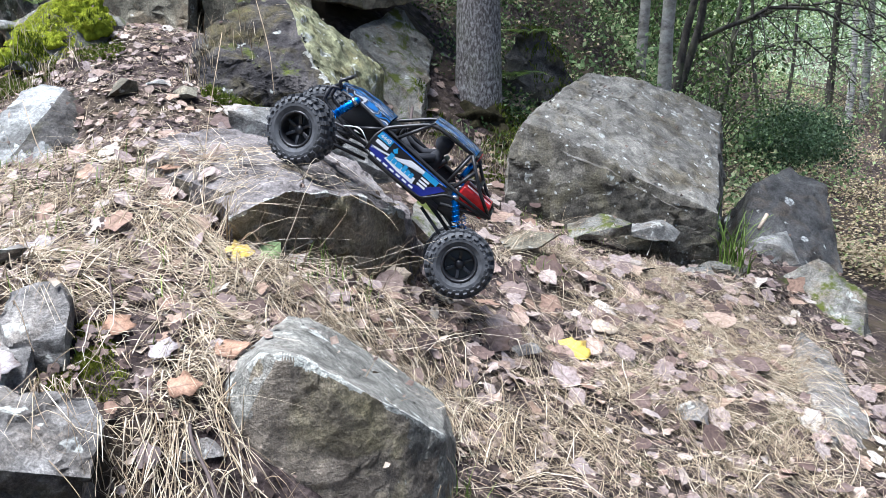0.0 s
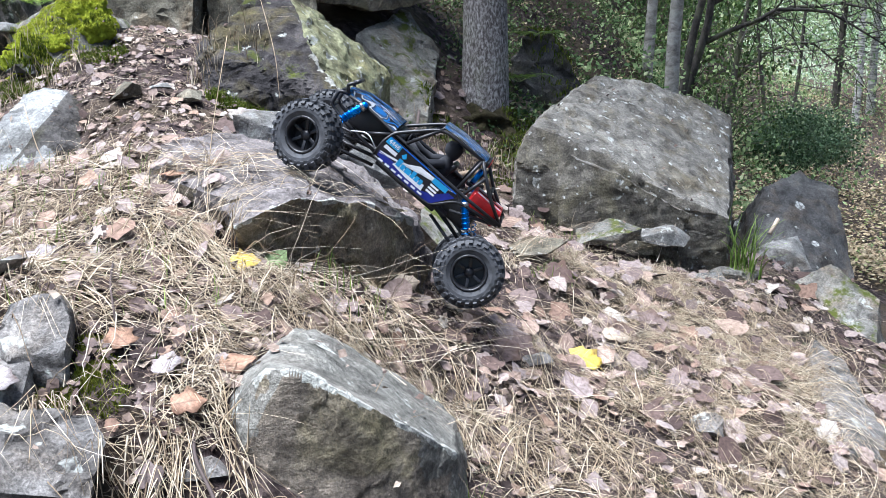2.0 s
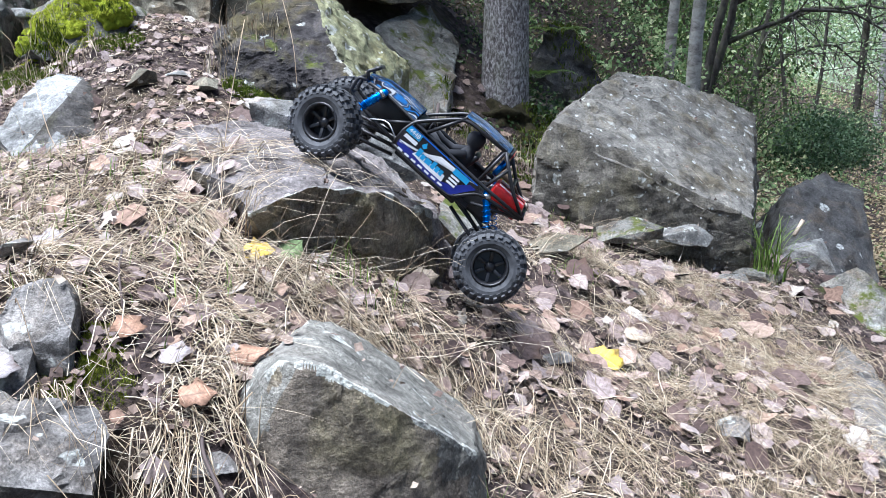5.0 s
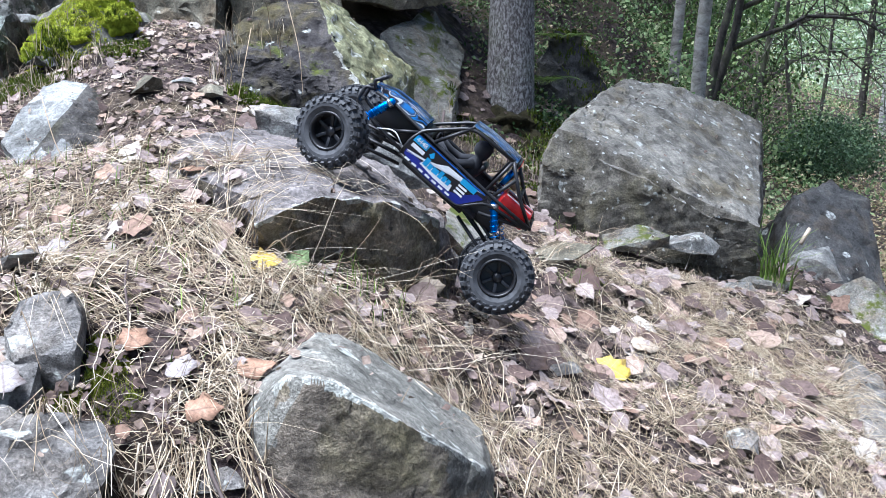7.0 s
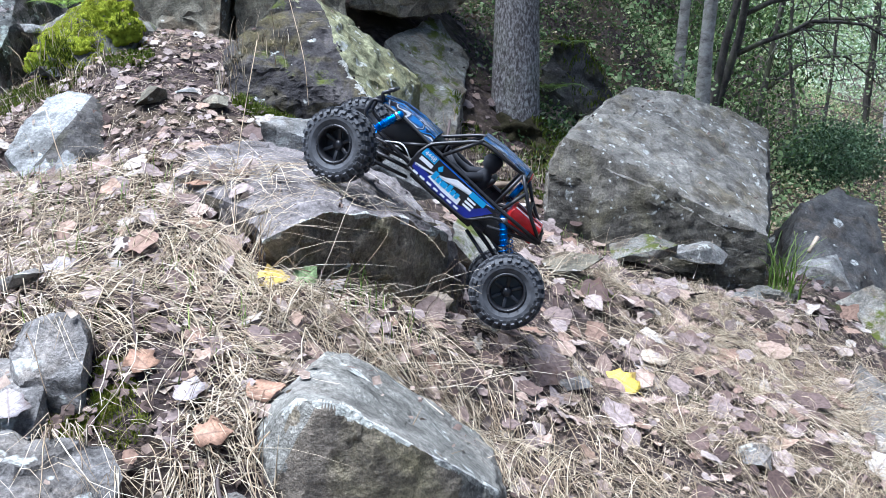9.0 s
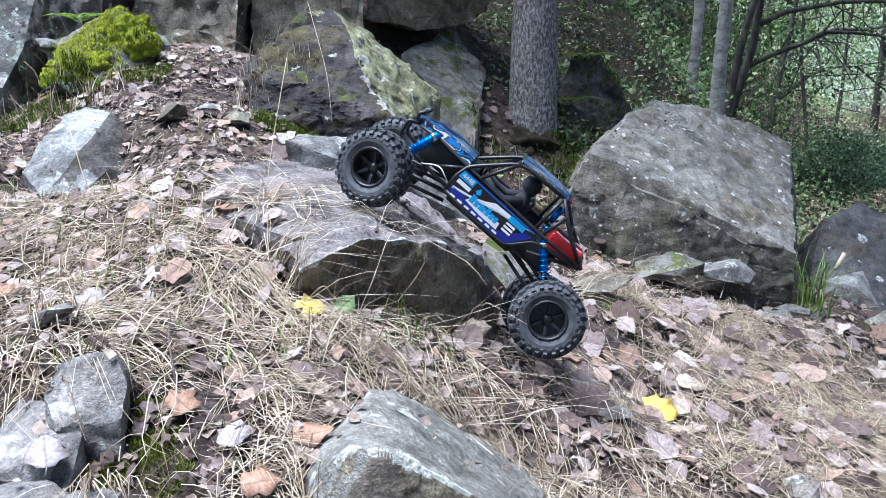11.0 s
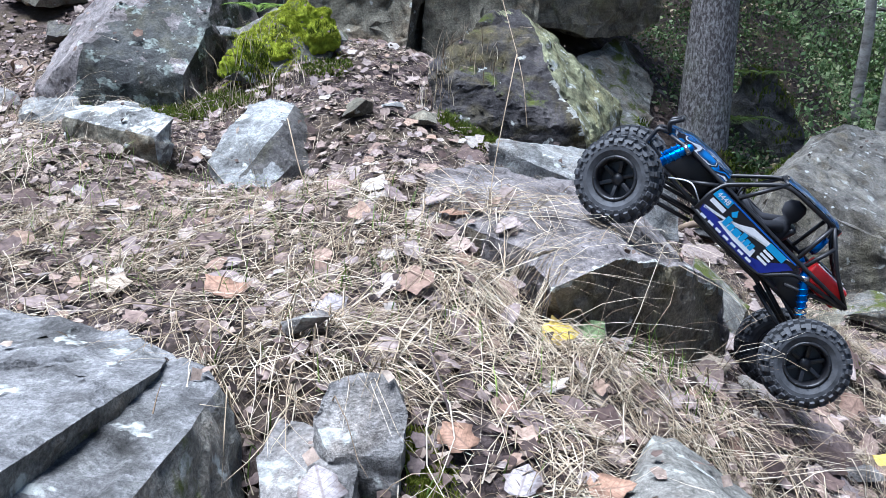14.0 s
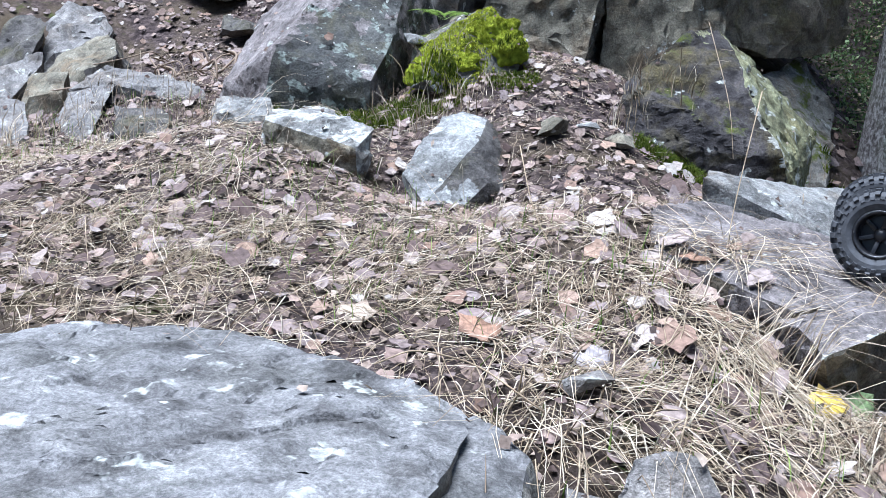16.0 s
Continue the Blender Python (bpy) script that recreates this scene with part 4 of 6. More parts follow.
        tube((0.2, 0.026 * s, 0.1), (0.212, 0.026 * s, 0.112), (0.2, 0.026 * s, 0.128))
        tube((-0.098, 0.056 * s, 0.06), (-0.185, 0.04 * s, 0.093))
        tube((0.085, 0.05 * s, 0.098), (0.13, 0.036 * s, 0.06))
    for x, y, z in ((0.012, 0.042, 0.172), (-0.085, 0.042, 0.175), (0.08, 0.05, 0.106), (-0.192, 0.042, 0.098), (0.216, 0.026, 0.092), (0.2, 0.026, 0.128), (0.213, 0.026, 0.06), (-0.035, 0.042, 0.176), (-0.14, 0.044, 0.13)):
        tube((x, -y, z), (x, y, z))
    tube((-0.088, 0.042, 0.172), (-0.13, 0.0, 0.132), (-0.19, -0.04, 0.1), r=0.003)

    # shell: hood, roof, side panels
    bm = bmesh.new()
    prof = []
    for x, w, z, zc in ((0.205, 0.024, 0.106, 0.11), (0.17, 0.032, 0.117, 0.123), (0.125, 0.039, 0.119, 0.126), (0.082, 0.046, 0.117, 0.123)):
        prof.append([bm.verts.new((x, y * w, z + (zc - z) * (1 - abs(y)) ** 0.5 - (0.012 if abs(y) > 0.99 else 0))) for y in (-1, -0.96, -0.6, -0.2, 0.2, 0.6, 0.96, 1)])
    for a, b in zip(prof, prof[1:]):
        for k in range(7):
            bm.faces.new((a[k], a[k + 1], b[k + 1], b[k]))
    bmesh.ops.solidify(bm, geom=bm.faces[:], thickness=0.0015)
    bmesh.ops.recalc_face_normals(bm, faces=bm.faces)
    part("hood", bm, SHELL, car, "black hood with blue and white streaks")
    bm = bmesh.new()
    rows = [[bm.verts.new((x, y * 0.043, 0.178 + 0.005 * (1 - y * y) + dz)) for y in (-1, -0.5, 0, 0.5, 1)] for x, dz in ((0.014, -0.003), (-0.02, 0.001), (-0.06, 0.001), (-0.092, -0.001))]
    for a, b in zip(rows, rows[1:]):
        for k in range(4):
            bm.faces.new((a[k], a[k + 1], b[k + 1], b[k]))
    bmesh.ops.solidify(bm, geom=bm.faces[:], thickness=0.0015)
    bmesh.ops.recalc_face_normals(bm, faces=bm.faces)
    part("roof", bm, SHELL, car, "striped blue roof panel")
    for s in (1, -1):
        outline = [(0.084, 0.05), (0.086, 0.078), (0.077, 0.1), (-0.088, 0.097), (-0.098, 0.088), (-0.06, 0.043), (-0.03, 0.041), (0.03, 0.042)]
        bm = plate_bm(outline, 0.0018)
        if s < 0:
            bmesh.ops.scale(bm, vec=(1, -1, 1), verts=bm.verts)
            bmesh.ops.recalc_face_normals(bm, faces=bm.faces)
        panel = part("side_panel", bm, PANEL_BLACK, car, "black side panel with blue and white sponsor decals", smooth=False)
        panel.location = (0, 0.0605 * s, 0)
        # decals, one step prouder than the next
        def decal(name, outl, mat, lift, label=""):
            b = plate_bm(outl, 0.0003)
            if s < 0:
                bmesh.ops.scale(b, vec=(1, -1, 1), verts=b.verts)
                bmesh.ops.recalc_face_normals(b, faces=b.faces)
            d = part(name, b, mat, panel, label, smooth=False)
            d.location = (0, s * (0.0004 + 0.0004 * lift), 0)
            return d
        decal("decal", [(0.08, 0.052), (0.082, 0.062), (0.03, 0.062), (0.0, 0.056), (-0.04, 0.052), (-0.06, 0.0455), (-0.03, 0.0435), (0.03, 0.0445)], NAVY_VINYL, 0, "navy lower stripe")
        decal("decal", [(0.08, 0.063), (0.079, 0.058), (0.02, 0.078), (0.0, 0.09), (-0.07, 0.092), (-0.085, 0.094), (-0.03, 0.082), (0.02, 0.073)], WHITE_VINYL, 0, "white slash")
        decal("decal", [(-0.02, 0.05), (-0.06, 0.047), (-0.09, 0.086), (-0.075, 0.086), (-0.05, 0.062)], NAVY_VINYL, 0, "navy flash")
        decal("decal", [(0.08, 0.0985), (-0.087, 0.0958), (-0.087, 0.0935), (0.08, 0.0958)], BLUE_VINYL, 1, "blue pinstripe")
        decal("number_plate", [(0.081, 0.097), (0.05, 0.0965), (0.05, 0.083), (0.083, 0.083)], CYAN_VINYL, 1, "light blue number plate")
        decal("decal", [(0.079, 0.08), (0.05, 0.08), (0.05, 0.0725), (0.08, 0.0725)], WHITE_VINYL, 1, "white sponsor label")
        decal("decal", [(-0.035, 0.0925), (-0.07, 0.0925), (-0.07, 0.081), (-0.035, 0.081)], CYAN_VINYL, 1, "light blue sponsor plate")
        for k, (a, b, h) in enumerate(((0.041, 0.0315, 0.016), (0.030, 0.0215, 0.011), (0.020, 0.0065, 0.011), (0.005, -0.0035, 0.015), (-0.005, -0.0135, 0.011), (-0.015, -0.0225, 0.011))):
            decal("decal", [(a, 0.0605), (a, 0.0605 + h), (b, 0.0605 + h), (b, 0.0605)], CYAN_VINYL, 2, "light blue logo block")
        decal("decal", [(0.042, 0.083), (0.036, 0.092), (0.03, 0.083), (0.036, 0.078)], CYAN_VINYL, 2, "light blue emblem")
        decal("decal", [(0.046, 0.0575), (0.04, 0.068), (0.0, 0.0665), (-0.028, 0.0665), (-0.03, 0.0535), (0.01, 0.0535)], WHITE_VINYL, 1, "white logo backing")
        decal("decal", [(0.01, 0.0575), (0.01, 0.0535), (-0.024, 0.0535), (-0.024, 0.0575)], WHITE_VINYL, 2, "white caption bar")
        for k in range(7):
            x = 0.074 - k * 0.0165
            decal("decal", [(x, 0.0465), (x, 0.0505), (x - 0.011, 0.0505), (x - 0.011, 0.0465)], WHITE_VINYL, 2, "small white sponsor bar")
        for z in (0.0745, 0.0675, 0.0605):
            decal("decal", [(-0.036, z), (-0.036, z + 0.0042), (-0.056, z + 0.0042), (-0.056, z)], WHITE_VINYL, 2, "small white sponsor bar")
        m = Matrix.Translation((0.0655, s * 0.0013, 0.09)) @ Matrix.Rotation(math.pi if s > 0 else 0, 4, "Z") @ Matrix.Rotation(radians(90), 4, "X")
        text_mesh("4448", 0.0125, WHITE_VINYL, "number", panel, m, "white race number")

    # cockpit, fuel cell, figure
    part("seat", box_bm((0.012, 0.05, 0.06), (-0.045, 0, 0.1), Matrix.Rotation(-0.25, 4, "Y"), 0.005), BLACK, car)
    part("dashboard", box_bm((0.02, 0.085, 0.022), (0.07, 0, 0.1), None, 0.005), BLACK, car)
    bm = lathe_bm([(0.0135 + 0.0018 * math.cos(a), 0.0018 * math.sin(a)) for a in np.linspace(0, 2 * math.pi, 8)], 20)
    w = part("steering_wheel", bm, BLACK, car)
    w.matrix_local = Matrix.Translation((0.048, 0.012, 0.108)) @ Matrix.Rotation(radians(70), 4, "Z") @ Matrix.Rotation(radians(20), 4, "X")
    bm = bmesh.new()
    # one turned body: seat, chest, neck and rounded head
    for k, (z, x, rx, ry) in enumerate(((0.062, -0.03, 0.018, 0.024), (0.08, -0.031, 0.019, 0.027), (0.105, -0.033, 0.018, 0.03), (0.122, -0.034, 0.014, 0.026), (0.13, -0.033, 0.009, 0.011), (0.136, -0.03, 0.0155, 0.0145), (0.147, -0.028, 0.0185, 0.0165), (0.158, -0.029, 0.0165, 0.015), (0.165, -0.031, 0.008, 0.007))):
        ring = [bm.verts.new((x + rx * math.cos(i * math.pi / 7), 0.012 + ry * math.sin(i * math.pi / 7), z)) for i in range(14)]
        if k:
            for i in range(14):
                bm.faces.new((last[i], last[(i + 1) % 14], ring[(i + 1) % 14], ring[i]))
        else:
            bm.faces.new(ring[::-1])
        last = ring
    bm.faces.new(last)
    for y in (0.038, -0.014):
        tube_bm([(-0.032, y, 0.12), (-0.005, y + (0.006 if y > 0 else -0.006), 0.1), (0.02, y, 0.1), (0.046, y * 0.6 + 0.005, 0.108)], [0.009, 0.0085, 0.007, 0.006], 8, bm)
    part("figure", bm, FIGURE_DARK, car, "plain dark driver shape")
    cell = part("fuel_cell", box_bm((0.07, 0.066, 0.036), (-0.148, 0, 0.098), None, 0.005), RED_PAINT, car, "red fuel cell box")
    for y in (-0.02, 0.0, 0.02):
        part("strap", box_bm((0.06, 0.004, 0.002), (-0.148, y, 0.1165), None, 0.0006), WHITE_VINYL if y else BLACK, cell)
    bm = bmesh.new()
    bmesh.ops.create_cone(bm, cap_ends=True, segments=24, radius1=0.018, radius2=0.018, depth=0.01, matrix=Matrix.Translation((-0.098, 0.0, 0.135)) @ Matrix.Rotation(radians(90), 4, "Y"))
    part("fan", bm, BLUE_METAL, car, "blue cooling fan")
    bar = part("light_bar", box_bm((0.006, 0.07, 0.013), (-0.097, 0, 0.172), None, 0.002), BLACK, car)
    for y in (-0.024, -0.008, 0.008, 0.024):
        part("lamp", box_bm((0.002, 0.012, 0.009), (-0.1012, y, 0.172), None, 0.0007), RED_PAINT, bar, "small red lamp")
    # shocks
    for x, s2 in ((half - 0.012, 1), (-half + 0.02, -1)):
        for s in (1, -1):
            lo = Vector((x - (0.0 if s2 > 0 else -0.004), s * 0.05, 0.012))
            hi = Vector((0.158, s * 0.04, 0.112)) if s2 > 0 else Vector((-0.105, s * 0.05, 0.098))
            sh = new("shock")
            sh.parent = car
            d = hi - lo
            part("shock_body", tube_bm([lo + d * 0.45, lo + d * 0.5, lo + d * 0.95, hi], [0.0045, 0.0075, 0.0075, 0.004], 12), BLUE_METAL, sh, "blue anodised shock body")
            part("shaft", tube_bm([lo, lo + d * 0.5], 0.002, 8), STEEL, sh)
            n = d.normalized()
            a, b = n.orthogonal().normalized(), n.cross(n.orthogonal().normalized())
            coil = [lo + d * (0.1 + 0.72 * k / 72) + (a * math.cos(k * 0.7) + b * math.sin(k * 0.7)) * 0.0088 for k in range(73)]
            part("spring", tube_bm(coil, 0.0011, 5), BLUE_METAL, sh, "blue coil spring")
            part("cap", tube_bm([lo + d * 0.86, lo + d * 0.93], 0.0092, 12), STEEL, sh)
    # grey antenna wire by the front shock
    part("cable", tube_bm(bent([(0.15, 0.045, 0.05), (0.12, 0.062, 0.075), (0.09, 0.062, 0.06)], 5, 0.4), 0.0012, 6), WHITE_VINYL, car, "thin white cable")
    return car


model_car = build_car()
# ---------------------------------------------------------------- litter, grass, moss
from mathutils.bvhtree import BVHTree

VERTS, FACES, OWNER = [], [], []
for n, (vs, fs) in enumerate(SOLID):
    o = len(VERTS)
    VERTS += vs
    FACES += [tuple(i + o for i in f) for f in fs]
    OWNER += [n] * len(fs)
TREE = BVHTree.FromPolygons(VERTS, FACES)


def drop(x, y, top=4.0):
    """The first surface under a place: point, normal, and whether it is the ground."""
    p, n, i, _ = TREE.ray_cast(Vector((x, y, top)), Vector((0, 0, -1)))
    return (p, n, OWNER[i] == 0) if p else (None, None, False)


def veined(nt, col):
    """A midrib along x with side veins running forward from it, and a browned rim."""
    sep = nt.nodes.new("ShaderNodeSeparateXYZ")
    nt.links.new(coords(nt, False), sep.inputs[0])
    ay = math2(nt, "ABSOLUTE", sep.outputs[1], 0.0)
    wave = math2(nt, "ABSOLUTE", math2(nt, "SINE", math2(nt, "MULTIPLY", math2(nt, "SUBTRACT", sep.outputs[0], math2(nt, "MULTIPLY", ay, 0.8)), 24.0), 0.0), 0.0)
    line = math2(nt, "MINIMUM", math2(nt, "MULTIPLY", wave, 0.16), ay)
    col = mixed(nt, ramp(nt, line, [(0.012, (1, 1, 1)), (0.035, (0, 0, 0))]), col, mixed(nt, 0.5, col, (0.09, 0.06, 0.045)))
    rim = ramp(nt, math2(nt, "ADD", ay, math2(nt, "MULTIPLY", noise_tex(nt, coords(nt), 4.0, 4, 0.7), 0.5)), [(0.5, (0, 0, 0)), (0.68, (0.6, 0.6, 0.6))])
    return mixed(nt, rim, col, (0.1, 0.06, 0.04))


def random_colour(name, stops, rough=0.8, island=False, grain=60.0, spec=0.2, through=0.0, veins=False):
    """A natural material whose pieces differ: each takes its own colour from the stops."""
    m, nt, bs = material(name)
    if island:
        r = nt.nodes.new("ShaderNodeNewGeometry").outputs["Random Per Island"]
    else:
        r = nt.nodes.new("ShaderNodeObjectInfo").outputs["Random"]
    col = ramp(nt, r, stops)
    g = noise_tex(nt, coords(nt, False), grain, 5, 0.7)
    col = mixed(nt, 0.8, col, ramp(nt, g, [(0.32, (0.4, 0.37, 0.36)), (0.5, (0.95, 0.95, 0.95)), (0.68, (1.45, 1.45, 1.45))]), "MULTIPLY")
    if veins:
        col = veined(nt, col)
    nt.links.new(col, bs.inputs["Base Color"])
    bs.inputs["Roughness"].default_value = rough
    bs.inputs["Specular IOR Level"].default_value = spec
    if through:
        tr = nt.nodes.new("ShaderNodeBsdfTranslucent")
        nt.links.new(col, tr.inputs[0])
        mx = nt.nodes.new("ShaderNodeMixShader")
        mx.inputs[0].default_value = through
        nt.links.new(bs.outputs[0], mx.inputs[1])
        nt.links.new(tr.outputs[0], mx.inputs[2])
        nt.links.new(mx.outputs[0], nt.nodes["Material Output"].inputs[0])
    return m


LEAF_STOPS = [(0, (0.035, 0.023, 0.021)), (0.14, (0.1, 0.067, 0.057)), (0.3, (0.19, 0.142, 0.128)), (0.46, (0.265, 0.215, 0.2)), (0.58, (0.22, 0.14, 0.1)), (0.72, (0.31, 0.262, 0.24)), (0.84, (0.31, 0.21, 0.15)), (0.95, (0.36, 0.31, 0.275)), (1, (0.43, 0.39, 0.34))]
LEAF = random_colour("dead_leaf", LEAF_STOPS, 0.75, False, 5.0, veins=True)
LITTER = random_colour("dead_leaf_litter", [(at, tuple(c * 0.85 for c in col)) for at, col in LEAF_STOPS], 0.75, True, 110)
CHAFF = random_colour("bark_chaff", [(0.0, (0.03, 0.022, 0.02)), (0.5, (0.12, 0.085, 0.07)), (0.9, (0.26, 0.2, 0.16)), (1.0, (0.4, 0.33, 0.26))], 0.85, True, 110)
STRAW = random_colour("dry_straw", [(0.0, (0.13, 0.09, 0.058)), (0.3, (0.35, 0.268, 0.175)), (0.7, (0.54, 0.45, 0.32)), (1.0, (0.68, 0.6, 0.47))], 0.6, True, 30)
FINE = random_colour("fine_tan_straw", [(0.0, (0.15, 0.11, 0.072)), (0.4, (0.31, 0.24, 0.16)), (0.8, (0.47, 0.38, 0.26)), (1.0, (0.62, 0.54, 0.4))], 0.65, True, 30)
GREEN_BLADE = random_colour("green_grass", [(0.0, (0.1, 0.17, 0.03)), (0.5, (0.18, 0.28, 0.05)), (1.0, (0.3, 0.4, 0.1))], 0.5, True, 30, 0.3, 0.25)
MOSS = random_colour("yellow_green_moss", [(0.0, (0.17, 0.21, 0.015)), (0.5, (0.36, 0.41, 0.03)), (1.0, (0.52, 0.55, 0.07))], 0.9, True, 40, 0.1, 0.2)
MID_MOSS = random_colour("green_moss", [(0.0, (0.08, 0.1, 0.012)), (0.6, (0.17, 0.2, 0.025)), (1.0, (0.28, 0.29, 0.05))], 0.9, True, 40, 0.1, 0.2)
DARK_MOSS = random_colour("dark_moss", [(0.0, (0.04, 0.065, 0.009)), (0.6, (0.1, 0.14, 0.018)), (1.0, (0.21, 0.23, 0.04))], 0.9, True, 40, 0.1, 0.2)


def leaf_shape(seed, size=1.0):
    """An autumn leaf, lobed and curled, about one unit long."""
    rng = random.Random(seed)
    n = 9
    left, right, rib = [], [], []
    lobes = rng.choice((0, 3, 5))
    wide = rng.uniform(0.36, 0.5)
    for k in range(n):
        t = k / (n - 1)
        w = wide * math.sin(math.pi * min(1, t * 0.94 + 0.06) ** 0.75)
        w *= 1 + (0.22 * math.cos(t * math.pi * lobes) if lobes else 0.0) + rng.uniform(-0.2, 0.16)
        left.append((t - 0.45, w * rng.uniform(0.9, 1.1)))
        right.append((t - 0.45, -w * rng.uniform(0.9, 1.1)))
        rib.append((t - 0.45, 0.0))
    cx, cy, tw, ph = rng.uniform(-0.25, 0.35), rng.uniform(-0.25, 0.6), rng.uniform(-0.35, 0.35), rng.uniform(0, 6)
    def lift(x, y):
        return cx * x * x + cy * y * y * 0.8 + tw * x * y + 0.05 * math.sin(9 * x + ph) * abs(y) * 2
    verts = [(x * size, y * size, lift(x, y) * size) for row in (left, rib, right) for x, y in row]
    faces = []
    for r in range(2):
        for k in range(n - 1):
            a = r * n + k
            faces.append((a, a + n, a + n + 1, a + 1))
    s = len(verts)
    verts += [(-0.45 * size, 0.012 * size, lift(-0.45, 0) * size), (-0.45 * size, -0.012 * size, lift(-0.45, 0) * size), (-0.72 * size, 0.03 * size, lift(-0.7, 0) * size * 0.7)]
    faces.append((s, s + 1, s + 2))
    return verts, faces


SHAPES = [leaf_shape(k) for k in range(14)]


def flat_object(name, verts, faces, mat, smooth=True):
    me = bpy.data.meshes.new(name)
    me.from_pydata(verts, [], faces)
    me.materials.append(mat)
    if smooth:
        me.polygons.foreach_set("use_smooth", [True] * len(me.polygons))
    return new(name, me)


def lay(p, n, angle, size, tilt, rng, flip=True):
    """A pose on a surface with the given turn and a random tilt."""
    q = (n * 0.6 + Vector((0.0, -0.2, 0.3))).normalized().to_track_quat("Z", "Y").to_matrix().to_4x4()
    t = Matrix.Rotation(rng.gauss(0, tilt), 4, "X") @ Matrix.Rotation(rng.gauss(0, tilt), 4, "Y") @ Matrix.Rotation(angle, 4, "Z")
    if flip and rng.random() < 0.4:
        t = t @ Matrix.Rotation(math.pi, 4, "X")
    return Matrix.Translation(p + n * (0.004 + abs(rng.gauss(0, 0.006)))) @ q @ t @ Matrix.Diagonal((size, size, size, 1))


def patch_sum(x, y, patches):
    return sum(a * math.exp(-(((x - cx) / rx) ** 2 + ((y - cy) / ry) ** 2)) for cx, cy, rx, ry, a in patches)


LEAFY = [(-1.0, 0.15, 0.5, 0.3, 0.7), (-0.3, -0.2, 0.3, 0.25, 0.55), (0.5, 0.3, 0.5, 0.55, 0.34), (0.6, 1.0, 0.5, 0.5, 0.4), (0.3, -0.3, 0.3, 0.35, 0.5), (-1.5, -0.1, 0.4, 0.35, 0.8), (-0.6, -0.3, 0.4, 0.25, 0.8), (-0.95, 1.3, 0.5, 0.6, 0.9), (-1.4, 0.6, 0.6, 0.5, 1.0), (-2.1, 1.3, 0.9, 0.9, 0.9), (-0.4, -0.62, 0.2, 0.16, 1.6),
         (0.1, 0.25, 0.2, 0.3, 0.8), (0.1, 1.9, 0.3, 0.5, 0.2), (-0.6, 0.5, 0.35, 0.4, 0.8), (-0.5, -0.2, 0.5, 0.35, 0.3), (1.1, 1.4, 0.4, 0.5, 0.5), (0.9, 2.9, 0.8, 0.8, 0.4), (1.0, 0.0, 0.5, 0.6, 0.45), (-2.2, 2.6, 1.0, 0.9, 0.8), (-3.2, 3.2, 1.0, 0.9, 0.6), (0.0, -0.35, 0.3, 0.2, 0.45), (-0.25, -0.5, 0.22, 0.15, 0.8)]
STRAWY = [(-0.3, -0.76, 0.1, 0.08, 1.2), (-0.35, -0.2, 0.3, 0.22, 0.95), (-0.75, -0.15, 0.35, 0.22, 0.35), (-0.12, -0.3, 0.2, 0.15, 1.1), (-0.35, -0.48, 0.25, 0.14, 0.8), (0.08, -0.48, 0.12, 0.18, 0.9), (0.82, 0.5, 0.25, 0.26, 0.7), (0.75, 0.95, 0.25, 0.3, 0.5),
          (-0.32, -0.66, 0.1, 0.12, 1.2), (-0.52, -0.58, 0.15, 0.13, 1.0), (-0.5, -0.75, 0.1, 0.1, 0.8), (0.1, -0.1, 0.15, 0.12, 0.6), (-0.55, 0.15, 0.2, 0.2, 0.5), (0.35, 0.9, 0.3, 0.25, 0.25), (-1.3, 0.1, 0.5, 0.4, 0.22), (0.6, -0.05, 0.4, 0.3, 0.1), (-2.3, 0.9, 0.6, 0.3, 0.5), (-0.3, 0.6, 0.12, 0.1, 0.3)]

FINE_STRAW = [(0.82, 0.6, 0.25, 0.35, 1.2), (0.8, 0.2, 0.25, 0.3, 1.0), (0.6, 1.0, 0.3, 0.25, 0.9), (0.4, 0.0, 0.3, 0.35, 0.5), (0.2, -0.35, 0.2, 0.2, 0.7), (1.05, 1.0, 0.2, 0.3, 0.8), (-1.45, -0.05, 0.4, 0.3, 0.8), (-0.75, 0.2, 0.4, 0.2, 0.5), (0.15, 0.05, 0.2, 0.2, 0.7), (0.6, -0.2, 0.3, 0.2, 0.5)]


